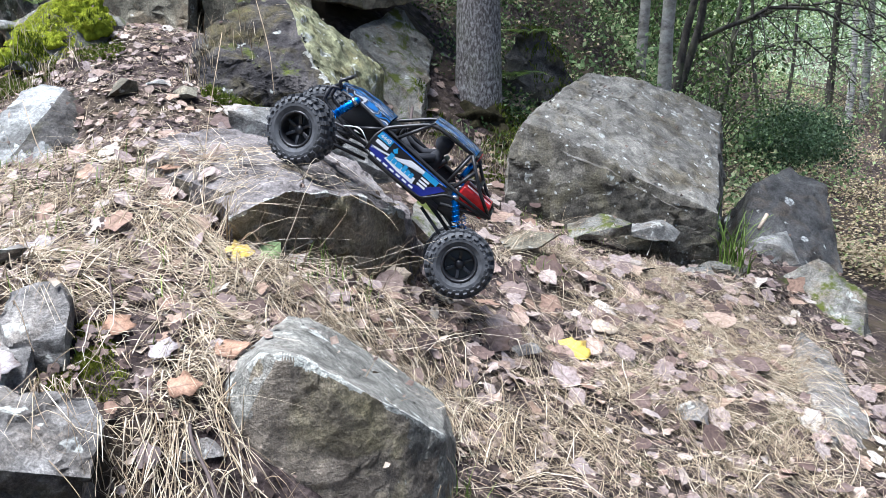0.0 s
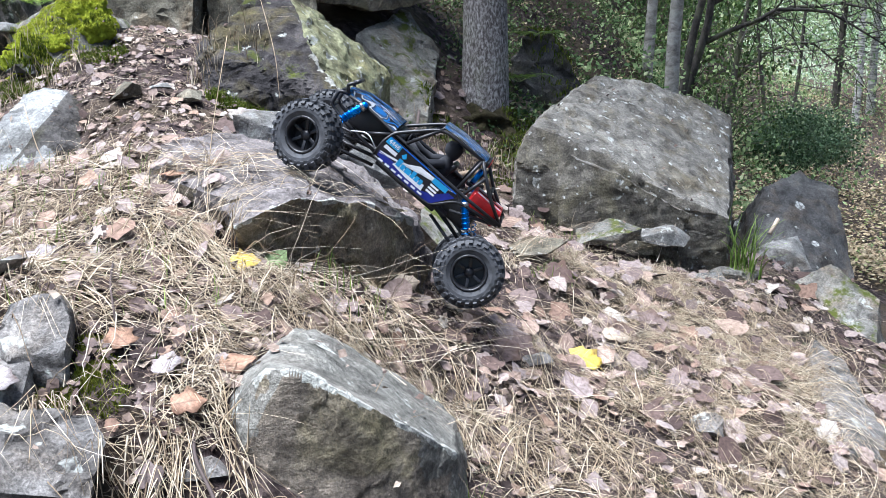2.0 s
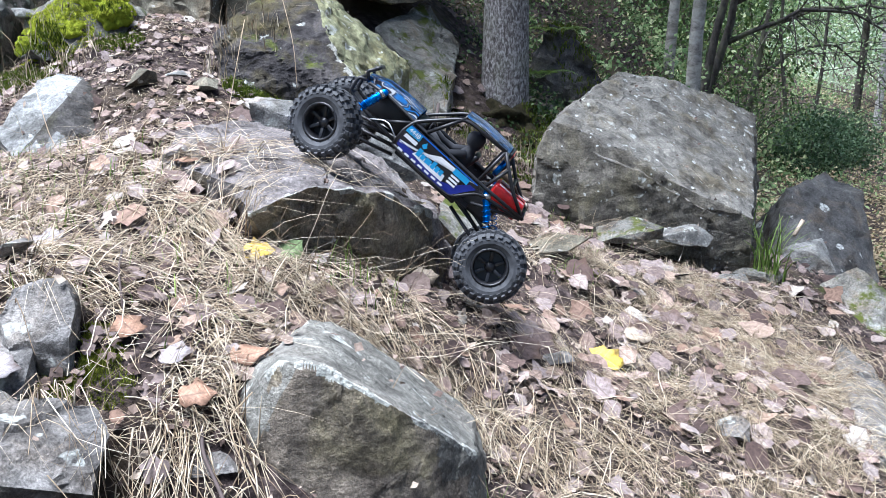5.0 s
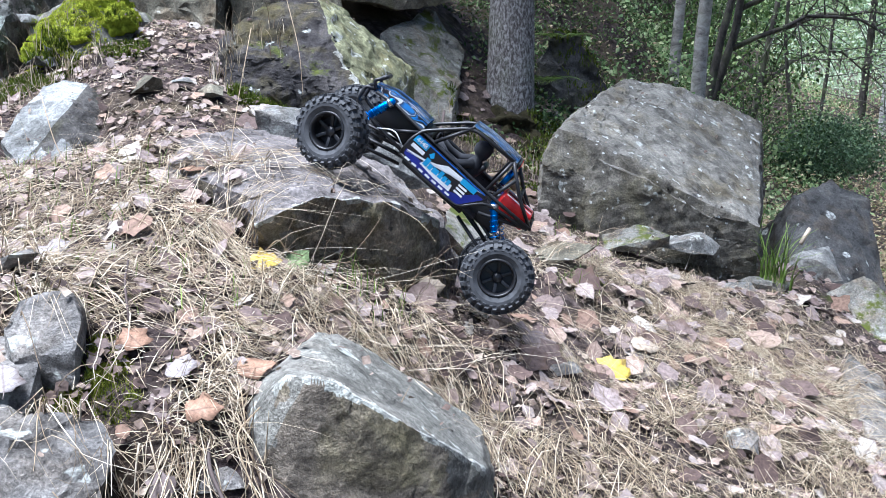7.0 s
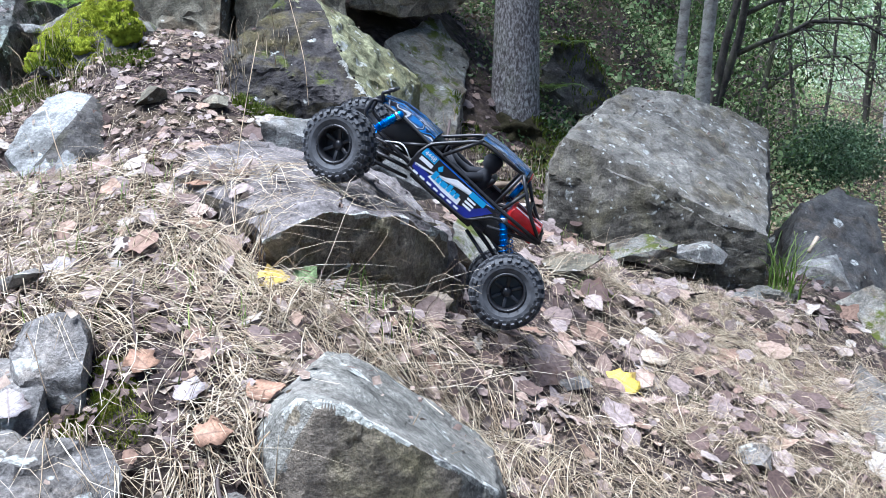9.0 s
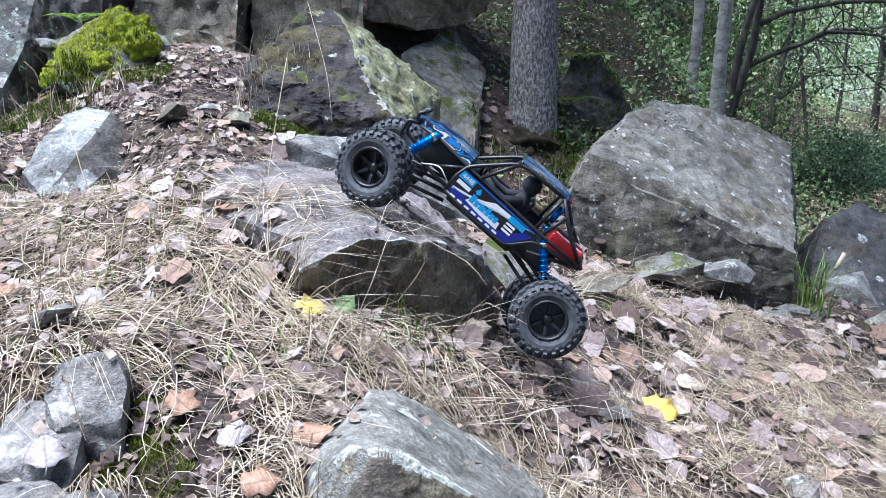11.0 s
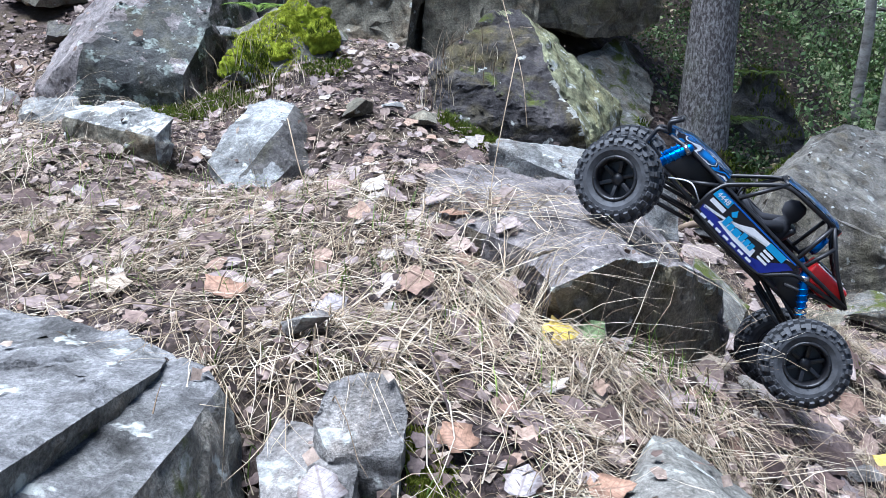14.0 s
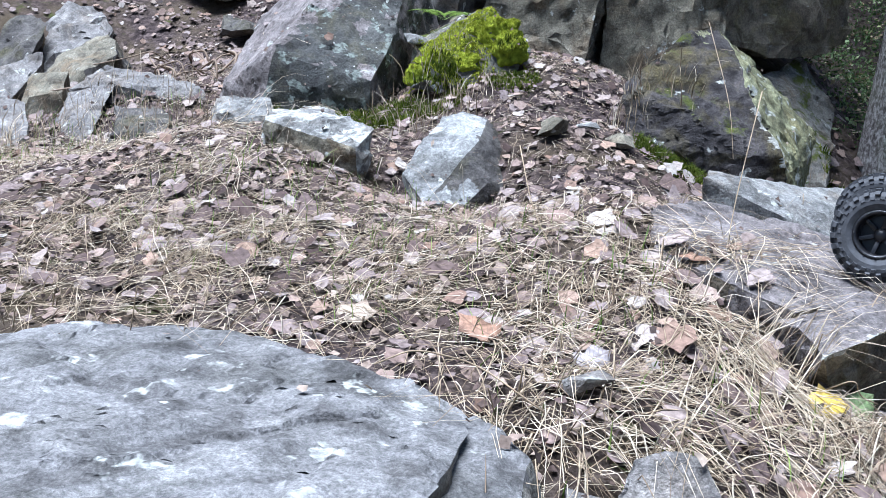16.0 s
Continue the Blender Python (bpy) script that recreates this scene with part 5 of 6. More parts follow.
def fallen_leaves(count, singles):
    rng = random.Random(5)
    lv, lf, made = [], [], 0
    protos = []
    for k, (v, f) in enumerate(SHAPES):
        me = bpy.data.meshes.new("fallen_leaf")
        me.from_pydata(v, [], f)
        me.materials.append(LEAF)
        me.polygons.foreach_set("use_smooth", [True] * len(me.polygons))
        protos.append(me)
    done = 0
    while done < count:
        x, y = rng.uniform(-4.2, 1.6), rng.uniform(-0.95, 4.2)
        if rng.random() > patch_sum(x, y, LEAFY) * 0.8 + 0.06:
            continue
        p, n, earth = drop(x, y)
        if p is None or n.z < 0.3 or (not earth and (y < -0.4 or rng.random() < (0.6 if -0.56 < x < -0.34 and -0.25 < y < 0.14 else 0.99))):
            continue
        done += 1
        size = rng.choice((0.026, 0.034, 0.042, 0.05, 0.06, 0.078)) * rng.uniform(0.8, 1.15) * min(1.1, max(0.5, (y + 1.6) / 2.0)) * (1.0 if x > -0.5 else 0.8 if y < 0.3 else 0.5) * rng.uniform(0.75, 1.15)
        m = lay(p + Vector((0, 0, 0.25 * size * rng.random())), n, rng.uniform(0, 6.3), size, 0.26, rng)
        k = rng.randrange(len(SHAPES))
        if made < singles and -0.7 < x < 1.0 and -0.75 < y < 0.75 and size > 0.03:
            made += 1
            ob = new("fallen_leaf", protos[k])
            ob.matrix_world = m
            tagged(ob, "curled dry brown leaf lying on the forest floor", "leaf", "fallen leaves")
        else:
            o = len(lv)
            lv += [m @ Vector(c) for c in SHAPES[k][0]]
            lf += [tuple(i + o for i in f) for f in SHAPES[k][1]]
    ob = flat_object("leaf_litter", lv, lf, LITTER)
    tagged(ob, "thick litter of dry pinkish brown leaves", "leaf litter", kind="stuff")


def blades(name, places, mat, label, category, width, seg=5, seed=1):
    """Grass blades as thin three-sided stems along given curves (lists of points)."""
    v, f = [], []
    rng = random.Random(seed)
    for pts in places:
        n = len(pts)
        w = width * rng.uniform(0.6, 1.3)
        o = len(v)
        for i, p in enumerate(pts):
            d = (pts[min(n - 1, i + 1)] - pts[max(0, i - 1)]).normalized()
            s = d.cross(Vector((0.1, 0.2, 1))).normalized()
            u = s.cross(d)
            r = w * (1 - 0.75 * i / (n - 1))
            v += [p + s * r, p - s * r, p + u * r * 0.7]
        for i in range(n - 1):
            a, b = o + 3 * i, o + 3 * i + 3
            f += [(a, b, b + 1, a + 1), (a + 1, b + 1, b + 2, a + 2), (a + 2, b + 2, b, a)]
    ob = flat_object(name, v, f, mat)
    return tagged(ob, label, category, kind="stuff")


def straw(count, patches, width, lengths, seed, comb=1.0, mat=None):
    rng = random.Random(seed)
    out = []
    while len(out) < count:
        x, y = rng.uniform(-2.6, 1.5), rng.uniform(-0.95, 1.6)
        if 0.02 < x < 0.24 and -0.22 < y < 0.06:
            continue
        clump = noise.noise(Vector((x * 7.0, y * 7.0, 1.0)))
        if rng.random() > patch_sum(x, y, patches) * (0.45 + 1.6 * clump):
            continue
        p, n, earth = drop(x, y)
        if p is None or (not earth and rng.random() < (0.3 if -0.56 < x < -0.3 and -0.25 < y < 0.16 else 0.9 if x > -0.6 and y > -0.25 else 0.96)):
            continue
        # tussocks: strands of one tussock share a heading, laid downhill
        cell = noise.noise(Vector((x * 4.0, y * 4.0, 3.0)))
        head = math.atan2(n.y, n.x + 0.25) + cell * 3.0 + rng.gauss(0, 0.7 / comb)
        length = rng.choice(lengths) * rng.uniform(0.7, 1.3) * min(1.2, max(0.6, (y + 1.7) / 1.5))
        curl, arch, lift = rng.gauss(0, 0.9), abs(rng.gauss(0, 0.018)), rng.uniform(0.001, 0.014)
        pts, q, h = [], Vector((x, y)), head
        for k in range(6):
            t = k / 5
            hit, _, soft = drop(q.x, q.y)
            if len(pts) > 1 and not soft and q.y < -0.36 and q.x > -0.28:
                break
            z = hit.z if hit else p.z
            if pts and abs(z - pts[-1].z) > 0.06:
                z = pts[-1].z - 0.015
            pts.append(Vector((q.x, q.y, z + lift + arch * math.sin(math.pi * min(1, t * 1.1)))))
            h += curl * length
            q = q + Vector((math.cos(h), math.sin(h))) * length / 5
        out.append(pts)
    blades("dry_grass", out, mat or STRAW, "tangled mat of pale dry grass stems", "dry grass", width, seed=2)


def tufts(name, spots, mat, label, category, width, seed, earth_only=False):
    """Upright blades round given spots: x, y, spread, blades, height."""
    rng = random.Random(seed)
    out = []
    for x, y, spread_, n, height in spots:
        for _ in range(n):
            a, r = rng.uniform(0, 6.3), spread_ * math.sqrt(rng.random())
            p, nn, on_earth = drop(x + r * math.cos(a), y + r * math.sin(a))
            if p is None or (earth_only and not on_earth):
                continue
            h, b, lean = height * rng.uniform(0.5, 1.2), rng.uniform(0, 6.3), rng.uniform(0.1, 0.9)
            d = Vector((math.cos(b), math.sin(b), 0))
            out.append([p + Vector((0, 0, -0.003)) + (Vector((0, 0, 1)) * t + nn * 0.3 * t) * h * (1 - 0.35 * lean * t) + d * h * lean * t * t for t in (0, 0.35, 0.7, 1.0)])
    return blades(name, out, mat, label, category, width, seed=seed)


fallen_leaves(7400, 290)
straw(5600, STRAWY, 0.00105, (0.06, 0.1, 0.15, 0.2, 0.27), 9)
straw(350, [(-0.3, -0.7, 0.08, 0.1, 2.0), (-0.42, -0.64, 0.08, 0.06, 1.5)], 0.0011, (0.08, 0.12, 0.16), 12)
straw(8000, FINE_STRAW, 0.0008, (0.03, 0.05, 0.08, 0.12, 0.15), 10, 0.4, FINE)


def crumbs(count):
    """Broken bits of leaf, bark and chaff between the leaves."""
    rng = random.Random(31)
    v, f = [], []
    while len(f) < count:
        x, y = rng.uniform(-2.8, 1.6), rng.uniform(-0.95, 3.0)
        if rng.random() > patch_sum(x, y, LEAFY) * 0.6 + patch_sum(x, y, STRAWY) * 0.5 + patch_sum(x, y, FINE_STRAW) * 0.3 + 0.16:
            continue
        p, n, earth = drop(x, y)
        if p is None or n.z < 0.2 or (not earth and rng.random() < 0.93):
            continue
        m = lay(p, n, rng.uniform(0, 6.3), 0.002 + 0.01 * rng.random() ** 2, 0.4, rng)
        o = len(v)
        k = rng.choice((3, 4, 5))
        v += [m @ Vector((math.cos(i * 6.283 / k) * rng.uniform(0.5, 1.2), math.sin(i * 6.283 / k) * rng.uniform(0.4, 1.0), rng.uniform(-0.2, 0.2))) for i in range(k)]
        f.append(tuple(range(o, o + k)))
    tagged(flat_object("leaf_crumbs", v, f, CHAFF, False), "broken bits of leaf and bark on soil", "leaf litter", kind="stuff")


crumbs(34000)


def needles(count):
    """Short bits of straw and twig strewn between the leaves."""
    rng = random.Random(41)
    out = []
    while len(out) < count:
        x, y = rng.uniform(-2.4, 1.5), rng.uniform(-0.95, 2.2)
        if rng.random() > patch_sum(x, y, LEAFY) * 0.7 + patch_sum(x, y, STRAWY) * 0.4 + 0.05:
            continue
        p, n, earth = drop(x, y)
        if p is None or n.z < 0.3 or (not earth and rng.random() < 0.97):
            continue
        a, ln = rng.uniform(0, 6.3), rng.uniform(0.012, 0.055)
        d = Vector((math.cos(a), math.sin(a), 0))
        d = (d - n * d.dot(n)).normalized()
        p = p + n * rng.uniform(0.004, 0.02)
        out.append([p, p + d * ln * 0.5 + n * rng.uniform(0, 0.004), p + d * ln + n * rng.uniform(-0.002, 0.008)])
    blades("straw_bits", out, STRAW, "short bits of straw strewn over the leaves", "dry grass", 0.0008, seed=6)


needles(15000)


def stalk(points, r=0.0009):
    ob = mesh_object("grass_stalk", tube_bm(bent(points, 4, 0.35), r, 6), STRAW)
    tagged(ob, "single tall dry grass stalk", "grass stalk", "dry stalks")


stalk([(-0.391, 0.1, 0.2), (-0.385, 0.15, 0.3), (-0.362, 0.25, 0.48)])
stalk([(-0.36, 0.9, 0.3), (-0.38, 1.0, 0.42), (-0.456, 1.2, 0.62)])
stalk([(-0.62, 0.0, 0.16), (-0.7, 0.05, 0.26), (-0.74, 0.1, 0.36)])
stalk([(-0.27, -0.22, 0.12), (-0.235, -0.25, 0.155), (-0.225, -0.24, 0.13), (-0.2, -0.23, 0.12)])
stalk([(-0.18, -0.72, 0.06), (-0.2, -0.78, 0.05), (-0.14, -0.84, -0.05)])
stalk([(-0.75, -0.6, 0.2), (-0.72, -0.56, 0.21), (-0.66, -0.52, 0.19), (-0.58, -0.55, 0.16)])


def single_leaf(x, y, size, angle, mat, label, tilt=(0, 0), shape=3, lift=0.006, z=None):
    p, n, _ = drop(x, y)
    v, f = SHAPES[shape]
    ob = flat_object("fallen_leaf", [Vector(c) for c in v], f, mat)
    sol = ob.modifiers.new("thickness", "SOLIDIFY")
    sol.thickness = 0.012
    at = Vector((x, y, z if z is not None else p.z + lift))
    ob.matrix_world = Matrix.Translation(at) @ Euler((tilt[0], tilt[1], 0)).to_matrix().to_4x4() @ Matrix.Rotation(angle, 4, "Z") @ Matrix.Diagonal((size, size, size, 1))
    tagged(ob, label, "leaf", "fallen leaves")


YELLOW_LEAF = random_colour("yellow_leaf", [(0.0, (0.62, 0.46, 0.1)), (1.0, (0.72, 0.52, 0.06))], 0.65, False, 6.0, veins=True)
GREEN_LEAF = random_colour("pale_green_leaf", [(0.0, (0.34, 0.45, 0.2)), (1.0, (0.34, 0.45, 0.2))], 0.65, False, 6.0, veins=True)
CREAM_LEAF = random_colour("cream_leaf", [(0.0, (0.4, 0.33, 0.25)), (1.0, (0.4, 0.33, 0.25))], 0.65, False, 6.0, veins=True)
GREY_LEAF = random_colour("grey_leaf", [(0.0, (0.3, 0.27, 0.265)), (1.0, (0.3, 0.27, 0.265))], 0.65, False, 6.0, veins=True)
RUST_LEAF = random_colour("rust_leaf", [(0.0, (0.3, 0.18, 0.12)), (1.0, (0.3, 0.18, 0.12))], 0.65, False, 6.0, veins=True)
single_leaf(0.414, 0.347, 0.085, 2.6, YELLOW_LEAF, "bright yellow lobed leaf on the soil", (0.4, 0.25), 6, 0.03)
single_leaf(-0.26, -0.245, 0.052, 0.3, YELLOW_LEAF, "yellow leaf caught in dry straw", (0.5, 0.1), 6, 0.02)
single_leaf(-0.215, -0.2, 0.052, 1.0, GREEN_LEAF, "pale green leaf standing in dry straw", (0.8, 0.2), 8, 0.025)
single_leaf(0.51, 0.46, 0.08, 0.2, CREAM_LEAF, "cream coloured leaf on brown litter", (0.3, 0.3), 2, 0.03)
single_leaf(0.0, 0.06, 0.055, 0.4, CREAM_LEAF, "brown leaf standing on edge", (1.2, 0.3), 5, 0.035, -0.015)
single_leaf(-0.205, -0.616, 0.048, 0.2, RUST_LEAF, "rust brown leaf on straw", (0.35, 0.0), 1, 0.02)
single_leaf(-0.29, -0.64, 0.045, 1.4, GREY_LEAF, "grey bleached leaf on straw", (0.3, 0.0), 9, 0.02)
single_leaf(-0.36, -0.6, 0.045, 2.4, RUST_LEAF, "brown curled leaf on straw", (0.4, 0.1), 11, 0.02)
single_leaf(-0.25, -0.7, 0.045, 0.4, RUST_LEAF, "curled brown leaf in the hollow", (0.5, 0.2), 7, 0.03)
single_leaf(-0.88, -0.28, 0.055, 0.1, CREAM_LEAF, "pale whitish leaf on dry grass", (0.35, 0.0), 0, 0.015)
single_leaf(-0.47, -0.72, 0.055, 2.0, GREY_LEAF, "bleached grey lobed leaf", (0.3, 0.1), 4, 0.02)
single_leaf(-0.44, 0.02, 0.05, 0.0, RUST_LEAF, "rust coloured leaf on the slab", (0.1, 0.0), 10, 0.01)
single_leaf(-0.55, -0.36, 0.05, 0.8, GREY_LEAF, "grey folded leaf on straw", (0.5, 0.1), 12, 0.02)
single_leaf(-0.7, -0.33, 0.06, 2.8, RUST_LEAF, "dark brown leaf in the grass", (0.3, 0.2), 13, 0.02)

# moss and green grass
tufts("moss_cushion", [(-1.17, 1.38, 0.1, 7000, 0.0065), (-1.07, 1.5, 0.1, 6500, 0.0065), (-1.27, 1.38, 0.06, 2200, 0.0065), (-1.02, 1.42, 0.06, 3000, 0.0065)], MOSS, "bright yellow-green moss over a rock", "moss", 0.0026, 21)
tufts("moss_patch", [(-1.2, 1.24, 0.1, 1300, 0.022), (-0.47, 1.08, 0.07, 1300, 0.02), (-0.36, 1.1, 0.06, 700, 0.02), (-0.98, 1.33, 0.08, 700, 0.02)], DARK_MOSS, "dark green moss and short grass below the rocks", "moss", 0.0024, 22)
tufts("moss_patch", [(-0.382, -0.635, 0.028, 900, 0.008), (-0.425, -0.705, 0.03, 900, 0.008), (-0.46, -0.715, 0.025, 600, 0.008), (-0.4, -0.6, 0.025, 600, 0.008), (-0.4, -0.67, 0.03, 900, 0.008), (-0.5, -0.67, 0.03, 600, 0.007), (-0.36, -0.68, 0.03, 600, 0.008), (0.05, 0.68, 0.05, 250, 0.01), (0.42, 0.78, 0.04, 200, 0.015), (-0.1, -0.47, 0.04, 150, 0.01), (-0.45, -0.53, 0.02, 80, 0.008)], MID_MOSS, "yellow-green moss between the stones", "moss", 0.0011, 23, True)
tufts("grass_tuft", [(1.15, 1.45, 0.06, 46, 0.17)], GREEN_BLADE, "fresh green grass tuft beside the boulder", "grass", 0.003, 24)
tufts("green_grass", [(-0.1, -0.22, 0.08, 40, 0.045), (0.38, 0.72, 0.06, 40, 0.04), (-0.45, -0.45, 0.25, 90, 0.035), (-0.75, -0.05, 0.3, 160, 0.04), (0.05, -0.62, 0.1, 60, 0.05), (-1.2, 0.3, 0.4, 200, 0.05), (-0.2, 0.15, 0.15, 30, 0.04), (0.5, 1.35, 0.2, 120, 0.03), (-2.4, 1.1, 0.5, 300, 0.06)],
      GREEN_BLADE, "sparse green grass blades in the litter", "grass", 0.0014, 25, True)

tufts("moss_patch", [(-1.45, 1.14, 0.1, 2200, 0.026), (-1.6, 1.13, 0.1, 1800, 0.03), (-1.68, 1.12, 0.06, 700, 0.035), (-1.3, 1.17, 0.1, 2000, 0.024)], DARK_MOSS, "dark green moss at the foot of a grey boulder", "moss", 0.0024, 28, True)

tufts("moss_patch", [(-0.6, 1.22, 0.05, 500, 0.03), (-0.53, 1.1, 0.08, 1600, 0.026), (-0.45, 1.08, 0.08, 1600, 0.026), (-0.37, 1.09, 0.07, 1200, 0.026)], DARK_MOSS, "green moss under the wedge rock", "moss", 0.0018, 29, True)

# sticks and roots
TWIG = plain("dark_twig", (0.07, 0.05, 0.045), 0.8, 0, 0.4, 40, 0.001)
ROOT = plain("brown_root", (0.22, 0.16, 0.11), 0.8, 0, 0.4, 30, 0.002)


def stick(points, r, mat=TWIG, label="thin dark fallen twig"):
    ob = mesh_object("stick", tube_bm(bent(points, 4, 0.3), r, 8), mat)
    tagged(ob, label, "stick", "sticks")


stick([(-0.262, -0.66, 0.03), (-0.245, -0.7, 0.02), (-0.235, -0.75, 0.0), (-0.2, -0.8, -0.035), (-0.17, -0.86, -0.09)], 0.0024)
stick([(-0.255, -0.67, 0.045), (-0.25, -0.71, -0.01), (-0.24, -0.74, -0.05)], 0.0018)
stick([(-0.42, -0.42, 0.16), (-0.4, -0.5, 0.15), (-0.37, -0.58, 0.12)], 0.0016)
stick([(0.0, 1.3, 0.12), (0.015, 1.4, 0.16), (0.022, 1.5, 0.2)], 0.005, TWIG, "bare brown root on the bank")
stick([(0.12, 1.7, -0.08), (0.17, 1.68, -0.05), (0.23, 1.7, -0.05), (0.28, 1.7, -0.1)], 0.012, ROOT, "looping bare root in the gully")
stick([(1.345, 1.75, -0.32), (1.385, 1.78, -0.27)], 0.008, plain("split_wood", (0.5, 0.4, 0.3), 0.7, 0, 0.2, 30), "short piece of pale split wood")
rng = random.Random(63)
for k in range(16):
    x, y = rng.uniform(-2.65, -2.15), rng.uniform(1.85, 2.3)
    a, ln = rng.uniform(0, 6.3), rng.uniform(0.15, 0.35)
    z = drop(x, y)[0].z
    far = drop(x + ln * math.cos(a), y + ln * math.sin(a))[0].z
    stick([(x, y, z - 0.01), (x + ln * 0.3 * math.cos(a), y + ln * 0.3 * math.sin(a), z + rng.uniform(0.03, 0.09)), (x + ln * 0.7 * math.cos(a + 0.4), y + ln * 0.7 * math.sin(a + 0.4), far + rng.uniform(0.02, 0.06)), (x + ln * math.cos(a), y + ln * math.sin(a), far - 0.005)], rng.uniform(0.002, 0.005), ROOT, "thin dry root tangled on the slope")


# ---------------------------------------------------------------- trees
def bark(name, dark, light, stretch, scale, lichen):
    m, nt, bs = material(name)
    v = coords(nt)
    mp = nt.nodes.new("ShaderNodeMapping")
    mp.inputs["Scale"].default_value = (1, 1, stretch)
    nt.links.new(v, mp.inputs[0])
    n1 = noise_tex(nt, mp.outputs[0], scale, 8, 0.7, 0.4)
    n2 = noise_tex(nt, v, 5, 5, 0.6)
    col = ramp(nt, n1, [(0.34, tuple(c * 0.4 for c in dark)), (0.46, dark), (0.62, light)])
    col = mixed(nt, ramp(nt, n2, [(0.5, (0, 0, 0)), (0.68, (lichen, lichen, lichen))]), col, (0.13, 0.15, 0.07))
    nt.links.new(col, bs.inputs["Base Color"])
    bs.inputs["Roughness"].default_value = 0.9
    bump(nt, bs, n1, 0.9, 0.012)
    return m


GREY_BARK = bark("grey_furrowed_bark", (0.12, 0.105, 0.098), (0.44, 0.42, 0.405), 0.5, 95, 0.3)
PALE_BARK = bark("pale_smooth_bark", (0.28, 0.26, 0.24), (0.46, 0.44, 0.41), 1.6, 12, 0.25)
BIRCH_BARK = bark("white_birch_bark", (0.3, 0.29, 0.28), (0.66, 0.65, 0.62), 5.0, 7, 0.1)
DARK_BARK = bark("dark_wet_bark", (0.035, 0.03, 0.026), (0.09, 0.08, 0.07), 0.4, 20, 0.5)
FOREST = [(0.0, (0.026, 0.052, 0.016)), (0.35, (0.052, 0.1, 0.03)), (0.75, (0.1, 0.16, 0.05)), (1.0, (0.22, 0.27, 0.1))]
FOREST_LIGHT = [(0.0, (0.14, 0.24, 0.1)), (0.4, (0.28, 0.41, 0.18)), (0.75, (0.44, 0.56, 0.28)), (1.0, (0.66, 0.7, 0.42))]
FOLIAGE = random_colour("forest_leaves", FOREST, 0.6, True, 10, 0.3, 0.35)
FOLIAGE_LIGHT = random_colour("light_forest_leaves", FOREST_LIGHT, 0.6, True, 10, 0.3, 0.55)
PATH_LEAF = random_colour("tan_path_leaves", [(0.0, (0.2, 0.145, 0.085)), (0.4, (0.42, 0.33, 0.2)), (0.84, (0.56, 0.46, 0.31)), (0.86, (0.22, 0.27, 0.09)), (1.0, (0.38, 0.4, 0.19))], 0.8, True, 40)
FOLIAGE_BLUE = random_colour("dark_shrub_leaves", [(0.0, (0.03, 0.065, 0.03)), (0.5, (0.065, 0.12, 0.055)), (0.85, (0.12, 0.19, 0.09)), (1.0, (0.24, 0.32, 0.17))], 0.5, True, 10, 0.4, 0.2)


def leaf_cloud(name, centres, per, spread_, size, mat, seed, parent, flat=0.6, lying=1.0):
    """Leaves scattered round twig ends: each a small folded blade."""
    rng = np.random.default_rng(seed)
    c = np.repeat(np.array([tuple(p) for p in centres]), per, 0)
    n = len(c)
    p = c + rng.normal(0, 1, (n, 3)) * np.array([1, 1, flat]) * spread_
    d = rng.normal(0, 1, (n, 3))
    d[:, 2] = (d[:, 2] - 0.3) * lying
    d /= np.linalg.norm(d, axis=1)[:, None]
    s = np.cross(d, rng.normal(0, 1, (n, 3)) * np.array([lying, lying, 1.0]))
    s /= np.linalg.norm(s, axis=1)[:, None] + 1e-9
    u = np.cross(s, d)
    z = size * rng.uniform(0.6, 1.3, (n, 1))
    v = np.stack([p, p + d * z * 0.5 + s * z * 0.3 + u * z * 0.08, p + d * z, p + d * z * 0.5 - s * z * 0.3 + u * z * 0.08], 1).reshape(-1, 3)
    i = np.arange(n)[:, None] * 4
    f = np.concatenate([i + [0, 1, 2], i + [0, 2, 3]])
    ob = flat_object(name, v.tolist(), f.tolist(), mat, False)
    ob.parent = parent
    return ob


